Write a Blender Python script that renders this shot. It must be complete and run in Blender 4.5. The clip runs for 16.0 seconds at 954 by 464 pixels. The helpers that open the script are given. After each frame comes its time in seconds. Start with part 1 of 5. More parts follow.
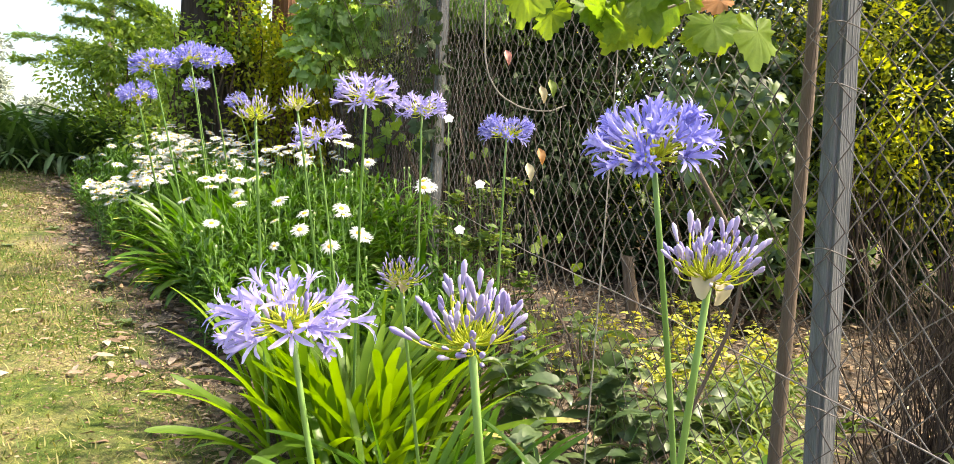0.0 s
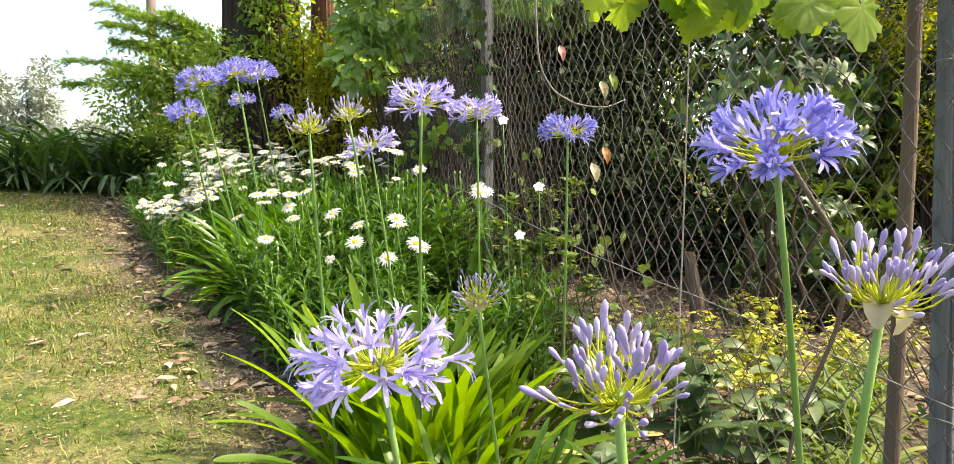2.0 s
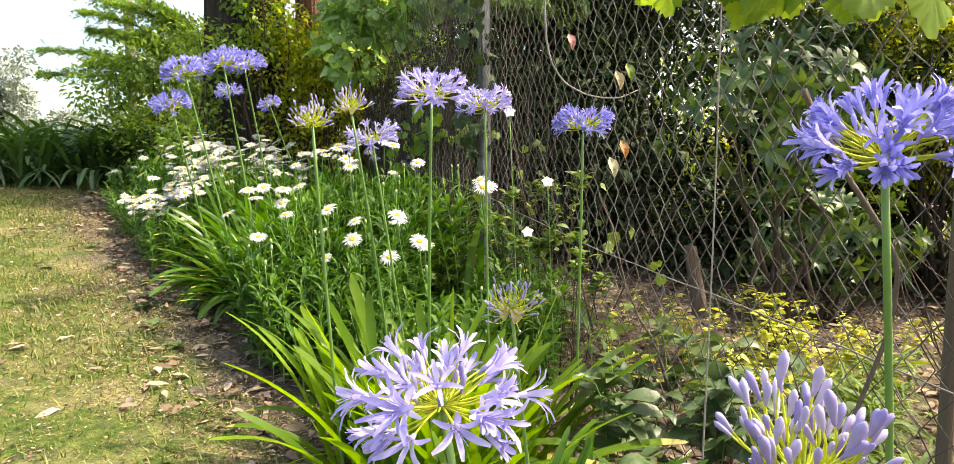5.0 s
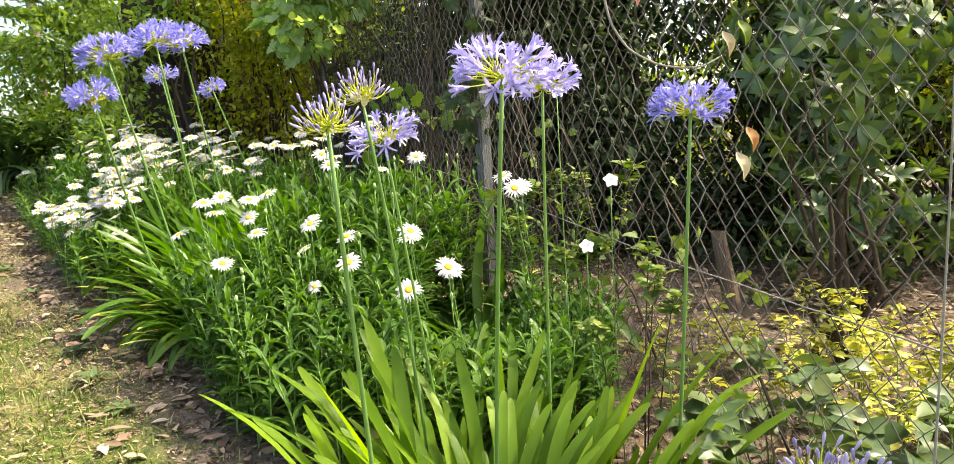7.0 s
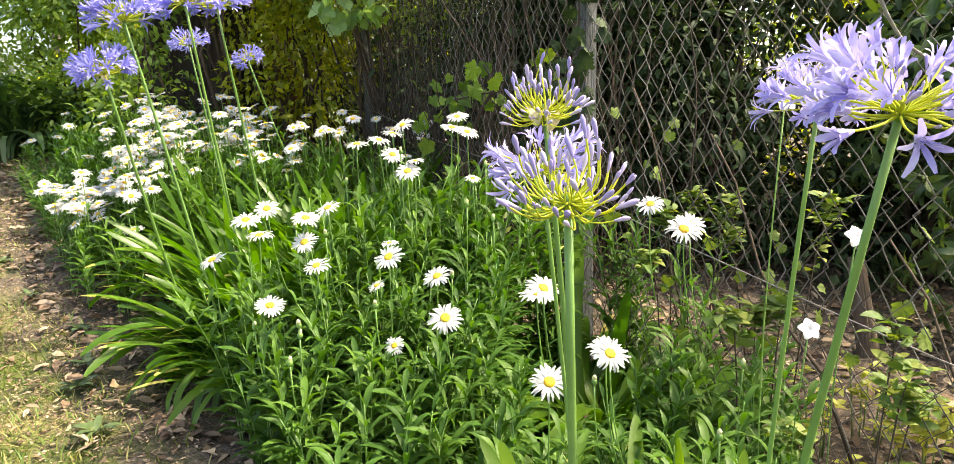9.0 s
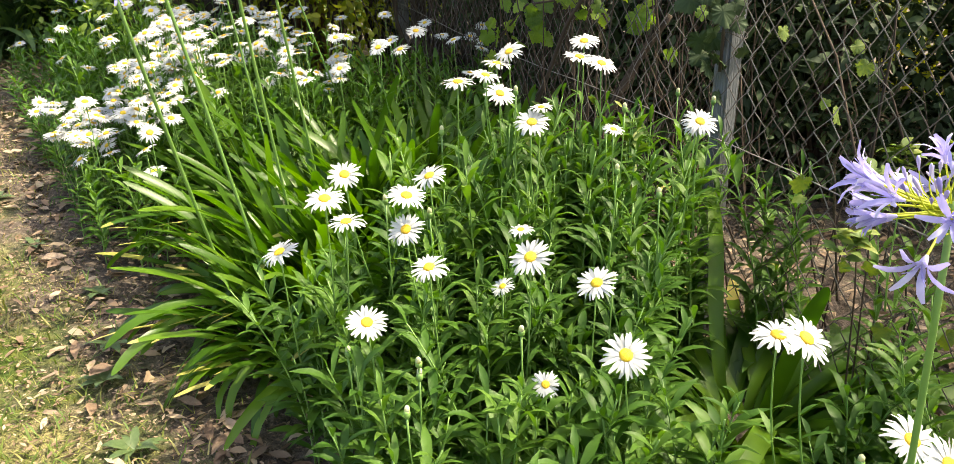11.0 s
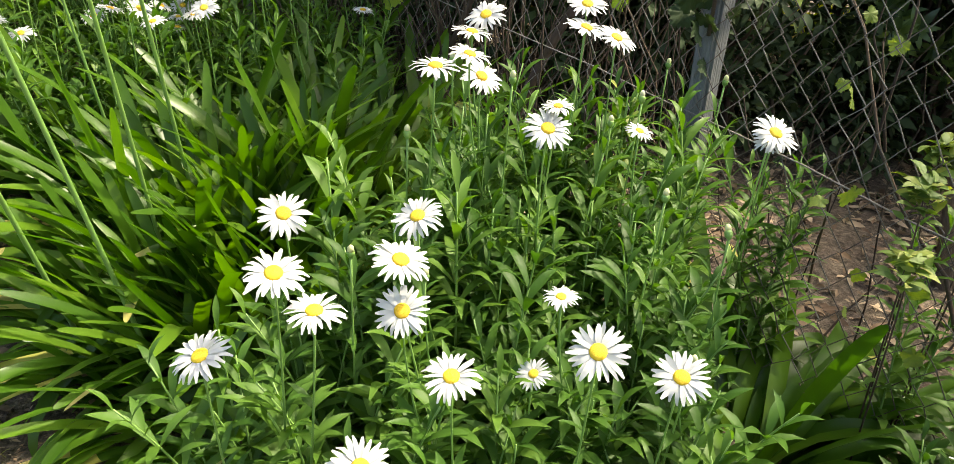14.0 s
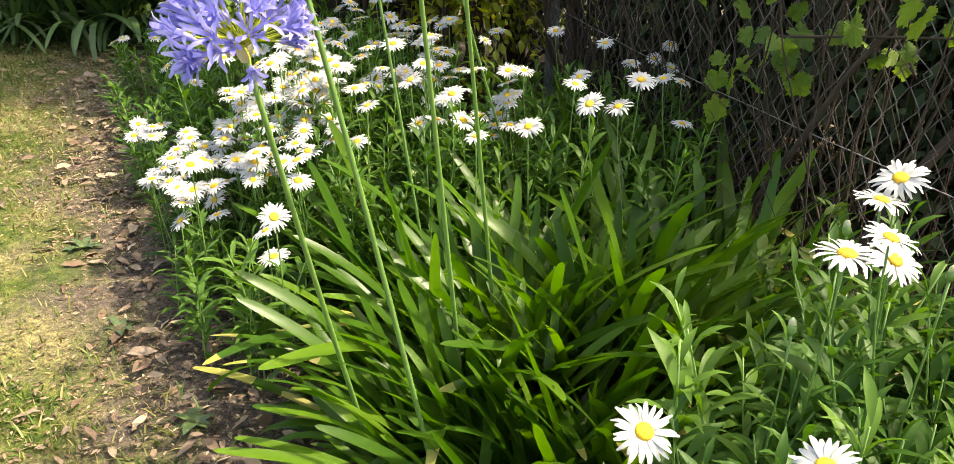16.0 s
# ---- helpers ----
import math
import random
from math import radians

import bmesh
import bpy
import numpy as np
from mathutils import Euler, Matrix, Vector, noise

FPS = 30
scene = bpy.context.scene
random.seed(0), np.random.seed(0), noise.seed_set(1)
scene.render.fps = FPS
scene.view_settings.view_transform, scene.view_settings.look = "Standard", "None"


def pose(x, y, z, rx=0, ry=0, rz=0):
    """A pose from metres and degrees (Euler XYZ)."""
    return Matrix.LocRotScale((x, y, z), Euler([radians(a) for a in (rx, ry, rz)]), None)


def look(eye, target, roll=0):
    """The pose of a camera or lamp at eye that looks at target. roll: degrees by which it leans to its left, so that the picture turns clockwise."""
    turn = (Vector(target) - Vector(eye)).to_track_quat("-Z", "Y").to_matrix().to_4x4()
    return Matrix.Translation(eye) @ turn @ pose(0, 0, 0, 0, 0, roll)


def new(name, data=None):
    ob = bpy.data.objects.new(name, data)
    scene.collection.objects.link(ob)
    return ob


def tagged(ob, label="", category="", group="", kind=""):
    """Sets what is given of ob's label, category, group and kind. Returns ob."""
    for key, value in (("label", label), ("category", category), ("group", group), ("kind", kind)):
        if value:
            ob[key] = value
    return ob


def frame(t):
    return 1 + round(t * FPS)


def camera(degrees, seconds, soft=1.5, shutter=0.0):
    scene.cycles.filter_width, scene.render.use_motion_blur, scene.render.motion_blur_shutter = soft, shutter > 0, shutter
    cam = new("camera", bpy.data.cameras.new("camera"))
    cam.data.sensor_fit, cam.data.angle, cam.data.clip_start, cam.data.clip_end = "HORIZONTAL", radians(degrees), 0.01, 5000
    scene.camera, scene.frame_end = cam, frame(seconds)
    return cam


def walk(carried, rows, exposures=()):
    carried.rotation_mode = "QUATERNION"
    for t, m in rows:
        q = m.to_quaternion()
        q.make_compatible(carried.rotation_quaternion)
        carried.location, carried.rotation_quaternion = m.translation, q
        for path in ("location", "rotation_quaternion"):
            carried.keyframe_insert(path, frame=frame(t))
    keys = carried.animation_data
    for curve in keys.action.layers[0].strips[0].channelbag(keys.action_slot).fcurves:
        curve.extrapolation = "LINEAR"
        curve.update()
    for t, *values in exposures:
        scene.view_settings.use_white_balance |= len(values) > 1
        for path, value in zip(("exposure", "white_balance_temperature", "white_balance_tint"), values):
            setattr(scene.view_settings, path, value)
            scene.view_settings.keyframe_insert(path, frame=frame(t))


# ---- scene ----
cam = camera(66.7, 16.0, soft=0.6)

PATH = [
    (0, (0.325, 0.190, 1.128), (0.175, 2.178, 0.964), 2.7),
    (0.5, (0.327, 0.266, 1.163), (0.021, 2.238, 1.036), 3.8),
    (1, (0.306, 0.276, 1.161), (0.009, 2.247, 1.002), 1.2),
    (1.5, (0.271, 0.289, 1.152), (-0.013, 2.263, 0.998), -0.2),
    (2, (0.249, 0.288, 1.145), (-0.018, 2.263, 0.975), -0.3),
    (2.5, (0.241, 0.283, 1.147), (-0.038, 2.257, 0.987), -0.5),
    (3, (0.236, 0.280, 1.148), (-0.056, 2.253, 0.996), -1.8),
    (3.5, (0.228, 0.286, 1.148), (-0.050, 2.261, 1.009), -1.4),
    (4, (0.213, 0.299, 1.147), (-0.041, 2.278, 1.004), -1.0),
    (4.2, (0.203, 0.309, 1.145), (-0.035, 2.290, 1.001), -0.6),
    (6.3, (-0.030, 0.725, 1.194), (-0.232, 2.693, 0.899), -0.8),
    (6.5, (-0.072, 0.802, 1.199), (-0.294, 2.769, 0.912), -1.2),
    (7, (-0.208, 0.998, 1.244), (-0.258, 2.977, 0.960), -3.2),
    (7.5, (-0.294, 1.162, 1.257), (-0.362, 3.139, 0.965), -3.0),
    (8, (-0.364, 1.356, 1.298), (-0.439, 3.340, 1.057), -3.7),
    (8.5, (-0.411, 1.520, 1.309), (-0.541, 3.495, 1.023), -1.2),
    (9, (-0.532, 1.645, 1.348), (-0.615, 3.609, 0.981), -0.9),
    (9.5, (-0.603, 1.768, 1.355), (-0.639, 3.718, 0.912), -0.4),
    (10, (-0.680, 1.886, 1.347), (-0.834, 3.820, 0.862), -1.0),
    (10.2, (-0.723, 1.942, 1.367), (-0.899, 3.865, 0.845), -0.6),
    (12.3, (-0.983, 2.542, 1.457), (-0.889, 4.373, 0.659), -0.4),
    (12.5, (-0.988, 2.575, 1.461), (-0.899, 4.402, 0.651), 0.2),
    (13, (-1.013, 2.641, 1.457), (-0.728, 4.433, 0.617), 1.2),
    (13.5, (-1.076, 2.689, 1.477), (-0.685, 4.446, 0.605), 2.1),
    (14, (-1.143, 2.715, 1.478), (-0.768, 4.473, 0.602), 3.2),
    (14.5, (-1.213, 2.747, 1.486), (-1.030, 4.552, 0.643), 0.6),
    (15, (-1.268, 2.811, 1.505), (-1.346, 4.648, 0.717), -0.1),
    (15.5, (-1.292, 2.902, 1.543), (-1.518, 4.745, 0.799), 0.8),
    (16, (-1.296, 2.959, 1.548), (-1.600, 4.800, 0.830), 0.7),
]
walk(cam, [(t, look(e, g, r)) for t, e, g, r in PATH], [(0, 1.0, 7600, 6), (0.8, 0.9, 7600, 6), (4.2, 0.88, 7600, 6), (6.5, 0.96, 7650, 6), (7.5, 1.12, 7650, 6), (10.2, 1.06, 7650, 6), (12.5, 0.85, 7650, 2), (14.5, 0.88, 7700, 4), (16, 0.90, 7800, 6)])

# ---- light ----
world = bpy.data.worlds.new("world")
scene.world = world
world.use_nodes = True
wn = world.node_tree.nodes
sky = wn.new("ShaderNodeTexSky")
sky.sky_type = "NISHITA"
sky.sun_disc = False
sky.sun_elevation = radians(55)
sky.sun_rotation = radians(80)
sky.air_density, sky.dust_density, sky.ozone_density = 0.7, 4.0, 0.6
world.node_tree.links.new(sky.outputs[0], wn["Background"].inputs[0])
wn["Background"].inputs[1].default_value = 0.33
sun = new("sun", bpy.data.lights.new("sun", "SUN"))
sun.data.energy, sun.data.angle, sun.data.color = 4.6, radians(0.9), (1.0, 0.94, 0.82)
sun.matrix_basis = look((0, 0, 0), (-0.56, -0.10, -0.82))

R = np.random.RandomState(7)


# ---- materials ----
def ramp(nt, stops):
    n = nt.nodes.new("ShaderNodeValToRGB")
    while len(n.color_ramp.elements) < len(stops):
        n.color_ramp.elements.new(0.5)
    for el, (p, c) in zip(n.color_ramp.elements, stops):
        el.position, el.color = p, (*c, 1)
    return n


def material(name, colours, rough=0.5, through_light=0.0, scale=8.0, bump=0.15, per="object", metal=0.0, spec=0.5, tint=None, stretch=None):
    """Colour from noise and a random value for each piece; leaves let light through."""
    m = bpy.data.materials.new(name)
    m.use_nodes = True
    nt = m.node_tree
    N, L = nt.nodes, nt.links
    p = N["Principled BSDF"]
    tex = N.new("ShaderNodeTexCoord")
    vec = tex.outputs["Object"]
    if stretch:
        mp = N.new("ShaderNodeMapping")
        mp.inputs["Scale"].default_value = stretch
        L.new(vec, mp.inputs[0])
        vec = mp.outputs[0]
    noi = N.new("ShaderNodeTexNoise")
    noi.inputs["Scale"].default_value, noi.inputs["Detail"].default_value = scale, 5
    L.new(vec, noi.inputs["Vector"])
    if per == "island":
        rnd = N.new("ShaderNodeNewGeometry").outputs["Random Per Island"]
    else:
        rnd = N.new("ShaderNodeObjectInfo").outputs["Random"]
    mixv = N.new("ShaderNodeMix")
    mixv.inputs[0].default_value = 0.55
    L.new(noi.outputs["Fac"], mixv.inputs[2])
    L.new(rnd, mixv.inputs[3])
    k = len(colours)
    cr = ramp(nt, [(0.22 + 0.56 * i / max(1, k - 1), c) for i, c in enumerate(colours)])
    L.new(mixv.outputs[0], cr.inputs[0])
    L.new(cr.outputs[0], p.inputs["Base Color"])
    p.inputs["Roughness"].default_value, p.inputs["Metallic"].default_value = rough, metal
    p.inputs["Specular IOR Level"].default_value = spec
    if bump:
        fine = N.new("ShaderNodeTexNoise")
        fine.inputs["Scale"].default_value, fine.inputs["Detail"].default_value = scale * 6, 4
        L.new(vec, fine.inputs["Vector"])
        b = N.new("ShaderNodeBump")
        b.inputs["Strength"].default_value, b.inputs["Distance"].default_value = bump, 0.01
        L.new(fine.outputs["Fac"], b.inputs["Height"])
        L.new(b.outputs[0], p.inputs["Normal"])
    if through_light:
        t = N.new("ShaderNodeBsdfTranslucent")
        mc = N.new("ShaderNodeMix")
        mc.data_type, mc.blend_type = "RGBA", "MULTIPLY"
        mc.inputs[0].default_value = 1.0
        L.new(cr.outputs[0], mc.inputs[6])
        mc.inputs[7].default_value = (*(tint or (1.5, 1.5, 0.6)), 1)
        L.new(mc.outputs[2], t.inputs[0])
        s = N.new("ShaderNodeMixShader")
        s.inputs[0].default_value = through_light
        L.new(p.outputs[0], s.inputs[1])
        L.new(t.outputs[0], s.inputs[2])
        L.new(s.outputs[0], N["Material Output"].inputs[0])
    return m


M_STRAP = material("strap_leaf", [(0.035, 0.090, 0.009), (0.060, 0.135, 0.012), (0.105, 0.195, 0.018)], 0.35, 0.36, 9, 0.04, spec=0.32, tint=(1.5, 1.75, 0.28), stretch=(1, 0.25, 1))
# strap leaf again, with the yellow glow of sunlight put into its colour
M_STRAP_SUNLIT = material("sunlit_strap_leaf", [(0.070, 0.142, 0.012), (0.115, 0.205, 0.017), (0.18, 0.285, 0.025)], 0.43, 0.44, 9, 0.06, spec=0.24, tint=(1.8, 1.75, 0.25), stretch=(1, 0.25, 1))
M_STRAP_FAR = material("strap_leaf_far", [(0.028, 0.062, 0.02), (0.048, 0.098, 0.03), (0.085, 0.15, 0.045)], 0.52, 0.25, 6, 0.05, "island", tint=(1.4, 1.6, 0.4))
M_TIP = material("withered_tip", [(0.34, 0.33, 0.07), (0.44, 0.38, 0.13)], 0.6, 0.3, 20)
M_DAISYLEAF = material("daisy_leaf", [(0.036, 0.092, 0.014), (0.061, 0.136, 0.02), (0.102, 0.192, 0.03)], 0.48, 0.32, 10, 0.05, spec=0.24, tint=(1.5, 1.7, 0.35))
M_STEM = material("green_stem", [(0.115, 0.22, 0.05), (0.18, 0.31, 0.07)], 0.5, 0.0, 30, 0.05)
M_PETAL = material("white_petal", [(0.50, 0.51, 0.52), (0.58, 0.58, 0.57)], 0.55, 0.28, 30, 0.03, "island", tint=(1, 1, 0.95))
M_CREAM = material("cream_bud", [(0.50, 0.52, 0.30), (0.62, 0.63, 0.42)], 0.55, 0.2, 60, 0.05)
M_DISC = material("yellow_disc", [(0.62, 0.36, 0.015), (0.80, 0.55, 0.03)], 0.7, 0, 700, 0.3)
M_BLUE = material("blue_tepal", [(0.20, 0.20, 0.60), (0.31, 0.30, 0.72), (0.47, 0.45, 0.81)], 0.5, 0.35, 60, 0.03, "island", tint=(1.0, 1.0, 1.1))
M_PALE = material("lilac_tepal", [(0.34, 0.30, 0.68), (0.48, 0.43, 0.77), (0.64, 0.59, 0.84)], 0.5, 0.35, 60, 0.03, "island", tint=(1.0, 1.0, 1.1))
M_BUD = material("lilac_bud", [(0.28, 0.24, 0.54), (0.42, 0.36, 0.62), (0.58, 0.52, 0.70)], 0.45, 0.2, 80, 0.03, tint=(1, 1, 1.1))
M_PEDICEL = material("pedicel", [(0.46, 0.52, 0.05), (0.64, 0.66, 0.08)], 0.5, 0.3, 60, 0.0, tint=(1.3, 1.3, 0.5))
M_SPATHE = material("dry_spathe", [(0.55, 0.45, 0.28), (0.68, 0.60, 0.42)], 0.5, 0.45, 60, 0.1, tint=(1.1, 1.0, 0.8))
M_BARK = material("bark", [(0.02, 0.016, 0.014), (0.08, 0.064, 0.053), (0.2, 0.165, 0.138)], 0.95, 0, 26, 1.0, stretch=(1, 1, 0.08), spec=0.2)
M_GREENBARK = material("greenish_bark", [(0.055, 0.06, 0.025), (0.11, 0.12, 0.045), (0.19, 0.19, 0.08)], 0.9, 0, 14, 0.8, stretch=(1, 1, 0.15))
M_REDBARK = material("red_bark", [(0.13, 0.06, 0.035), (0.26, 0.13, 0.075)], 0.9, 0, 12, 0.9, stretch=(1, 1, 0.1))
M_TWIG = material("twig", [(0.026, 0.016, 0.011), (0.09, 0.06, 0.04)], 0.9, 0, 30, 0.3, "island")
M_CANE = material("vine_cane", [(0.20, 0.175, 0.145), (0.34, 0.305, 0.26)], 0.8, 0, 60, 0.4)
M_WOOD = material("weathered_wood", [(0.075, 0.078, 0.08), (0.14, 0.144, 0.147), (0.225, 0.23, 0.234)], 0.85, 0, 45, 0.8, stretch=(1, 1, 0.04))
M_STAKE = material("brown_stake", [(0.10, 0.07, 0.05), (0.19, 0.14, 0.10)], 0.85, 0, 45, 0.6, stretch=(1, 1, 0.05))
M_WIRE = material("rusty_wire", [(0.075, 0.06, 0.052), (0.125, 0.108, 0.097), (0.2, 0.18, 0.168)], 0.75, 0, 40, 0.2, spec=0.3)
M_POLE = material("pole_wood", [(0.10, 0.07, 0.062), (0.16, 0.12, 0.105)], 0.9, 0, 6, 0.3, stretch=(1, 1, 0.1))
M_VINE = material("vine_leaf", [(0.09, 0.17, 0.04), (0.15, 0.25, 0.05), (0.24, 0.34, 0.07)], 0.5, 0.55, 12, 0.1, spec=0.3, tint=(1.8, 1.7, 0.35))
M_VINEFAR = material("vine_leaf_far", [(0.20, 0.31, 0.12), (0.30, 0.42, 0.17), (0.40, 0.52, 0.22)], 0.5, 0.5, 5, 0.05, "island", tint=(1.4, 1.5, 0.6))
M_AUTUMN = material("autumn_leaf", [(0.42, 0.16, 0.06), (0.50, 0.26, 0.09)], 0.55, 0.35, 30, 0.1, tint=(1.3, 1.0, 0.5))
M_PINKLEAF = material("pink_leaf", [(0.55, 0.22, 0.18), (0.62, 0.30, 0.24)], 0.55, 0.3, 30, 0.1, tint=(1.1, 0.9, 0.8))
M_RHODO = material("rhododendron_leaf", [(0.032, 0.062, 0.022), (0.055, 0.10, 0.03), (0.13, 0.195, 0.042)], 0.4, 0.2, 3, 0.05, "island", tint=(1.7, 1.7, 0.3))
M_GOLD = material("golden_leaf", [(0.17, 0.23, 0.025), (0.30, 0.345, 0.042), (0.45, 0.455, 0.058)], 0.5, 0.62, 4, 0.05, "island", tint=(1.5, 1.4, 0.3))
M_PRIVET = material("privet_leaf", [(0.25, 0.30, 0.04), (0.43, 0.45, 0.065), (0.56, 0.52, 0.12)], 0.45, 0.35, 8, 0.05, "island", tint=(1.3, 1.2, 0.35))
M_ROSE = material("rose_leaf", [(0.07, 0.13, 0.022), (0.13, 0.20, 0.035), (0.24, 0.27, 0.05)], 0.62, 0.35, 8, 0.05, "island", tint=(1.4, 1.4, 0.4))
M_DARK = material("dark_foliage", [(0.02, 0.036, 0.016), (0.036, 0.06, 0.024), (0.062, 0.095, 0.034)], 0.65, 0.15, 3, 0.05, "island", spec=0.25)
M_MID = material("shrub_leaf", [(0.11, 0.185, 0.036), (0.18, 0.27, 0.052), (0.29, 0.38, 0.075)], 0.5, 0.48, 3, 0.05, "island", tint=(1.7, 1.7, 0.42))
M_CONIFER = material("conifer_spray", [(0.14, 0.22, 0.07), (0.20, 0.29, 0.09), (0.30, 0.40, 0.11)], 0.6, 0.62, 3, 0.05, "island", tint=(1.4, 1.5, 0.4))
# distance haze is put into this pale grey-green
M_HAZED_TREE = material("hazed_tree", [(0.22, 0.255, 0.21), (0.30, 0.335, 0.285)], 0.8, 0.15, 0.3, 0.0, "island", tint=(1.1, 1.1, 0.9))
M_GRASS = material("grass", [(0.056, 0.115, 0.012), (0.096, 0.158, 0.018), (0.17, 0.185, 0.038), (0.33, 0.28, 0.12)], 0.6, 0.3, 1.7, 0.0, "island", tint=(1.2, 1.2, 0.5))
M_LITTER = material("leaf_litter", [(0.10, 0.06, 0.036), (0.22, 0.145, 0.09), (0.42, 0.32, 0.215)], 0.75, 0.1, 20, 0.2, "island", tint=(1, 0.9, 0.7))
M_FALLEN = material("fallen_leaf", [(0.17, 0.11, 0.075), (0.28, 0.20, 0.14), (0.46, 0.38, 0.29)], 0.7, 0.15, 30, 0.2, tint=(1, 0.9, 0.7))
M_CREEPER = material("creeper_leaf", [(0.042, 0.078, 0.027), (0.077, 0.122, 0.042), (0.165, 0.205, 0.085)], 0.42, 0.22, 6, 0.1, "island", tint=(1.3, 1.4, 0.5))
M_WHITE = material("white_blossom", [(0.74, 0.72, 0.74), (0.82, 0.80, 0.80)], 0.55, 0.3, 40, 0.05, tint=(1, 1, 1))


# ---- ground form ----
def gz(x, y):
    return -0.0776 * np.clip(x, -7.0, 4.5) + 0.0698 * np.clip(y, -4.0, 9.2) - 0.05 * np.clip(y - 9.2, 0, 40)


EDGE = np.array([(0.35, 0.0), (-0.15, 1.4), (-0.62, 2.3), (-0.98, 3.0), (-1.25, 3.45), (-1.95, 4.15), (-2.28, 4.45), (-2.85, 5.2), (-3.43, 5.9), (-4.0, 6.7), (-4.3, 7.4), (-4.6, 8.6), (-4.8, 12)])


def bed_side(x, y):
    """Distance from the bed's edge: positive inside the bed, negative on the lawn."""
    ex = np.interp(y, EDGE[:, 1], EDGE[:, 0])
    return (np.asarray(x) - ex) * 0.75


# ---- mesh tools ----
def raw_mesh(name, V, loops, counts, mats, midx=None, smooth=True):
    me = bpy.data.meshes.new(name)
    V = np.asarray(V, np.float32)
    counts = np.asarray(counts, np.int32)
    me.vertices.add(len(V))
    me.vertices.foreach_set("co", V.ravel())
    me.loops.add(len(loops))
    me.loops.foreach_set("vertex_index", np.asarray(loops, np.int32))
    me.polygons.add(len(counts))
    starts = np.concatenate(([0], np.cumsum(counts)[:-1])).astype(np.int32)
    me.polygons.foreach_set("loop_start", starts)
    me.polygons.foreach_set("loop_total", counts)
    me.polygons.foreach_set("use_smooth", np.full(len(counts), smooth))
    for m in mats:
        me.materials.append(m)
    if midx is not None:
        me.polygons.foreach_set("material_index", np.asarray(midx, np.int32))
    me.update(calc_edges=True)
    return me


class Build:
    """Collects pieces into one mesh."""

    def __init__(self):
        self.V, self.L, self.C, self.I, self.n = [], [], [], [], 0

    def add(self, tpl, mats=None, idx=0):
        V, F = tpl[0], tpl[1]
        V = np.asarray(V, float)
        loops = np.concatenate([np.asarray(f) for f in F])
        counts = np.array([len(f) for f in F])
        if mats is None:
            mats = np.eye(4)[None]
        mats = np.asarray(mats)
        k = len(mats)
        if k == 0:
            return self
        W = np.einsum("kij,nj->kni", mats[:, :3, :3], V) + mats[:, None, :3, 3]
        self.V.append(W.reshape(-1, 3))
        self.L.append((loops[None] + (np.arange(k) * len(V))[:, None]).ravel() + self.n)
        self.C.append(np.tile(counts, k))
        self.I.append(np.full(len(counts) * k, idx))
        self.n += k * len(V)
        return self

    def mesh(self, name, mats, smooth=True):
        return raw_mesh(name, np.concatenate(self.V), np.concatenate(self.L), np.concatenate(self.C), mats, np.concatenate(self.I), smooth)


def unit(v):
    v = np.asarray(v, float)
    return v / np.maximum(np.linalg.norm(v, axis=-1, keepdims=True), 1e-9)


def frames(pos, ahead, up, size):
    """Poses whose y goes ahead and whose z lies near up."""
    pos = np.atleast_2d(pos).astype(float)
    k = len(pos)
    y = unit(np.broadcast_to(ahead, (k, 3)))
    x = unit(np.cross(y, np.broadcast_to(up, (k, 3)) + 1e-4))
    z = np.cross(x, y)
    size = np.broadcast_to(np.asarray(size, float), (k,)) if np.ndim(size) < 2 else size
    m = np.tile(np.eye(4), (k, 1, 1))
    s = size[:, None] if size.ndim == 1 else size
    s = np.broadcast_to(s, (k, 3))
    m[:, :3, 0], m[:, :3, 1], m[:, :3, 2], m[:, :3, 3] = x * s[:, :1], y * s[:, 1:2], z * s[:, 2:3], pos
    return m


def tube(points, radii, sides=6, cap=True):
    P = np.asarray(points, float)
    r = np.broadcast_to(np.asarray(radii, float), (len(P),))
    T = unit(np.gradient(P, axis=0))
    ref = np.array([0.31, 0.95, 0.05]) if abs(T[0][2]) > 0.7 else np.array([0.05, 0.1, 1.0])
    V, F = [], []
    a = np.arange(sides) * 2 * math.pi / sides
    for i in range(len(P)):
        x = unit(np.cross(T[i], ref))
        y = np.cross(T[i], x)
        V.append(P[i] + r[i] * (np.cos(a)[:, None] * x + np.sin(a)[:, None] * y))
    V = np.concatenate(V)
    for i in range(len(P) - 1):
        for j in range(sides):
            k = (j + 1) % sides
            F.append((i * sides + j, i * sides + k, (i + 1) * sides + k, (i + 1) * sides + j))
    if cap:
        F.append(tuple(range(sides))[::-1])
        F.append(tuple((len(P) - 1) * sides + j for j in range(sides)))
    return V, F


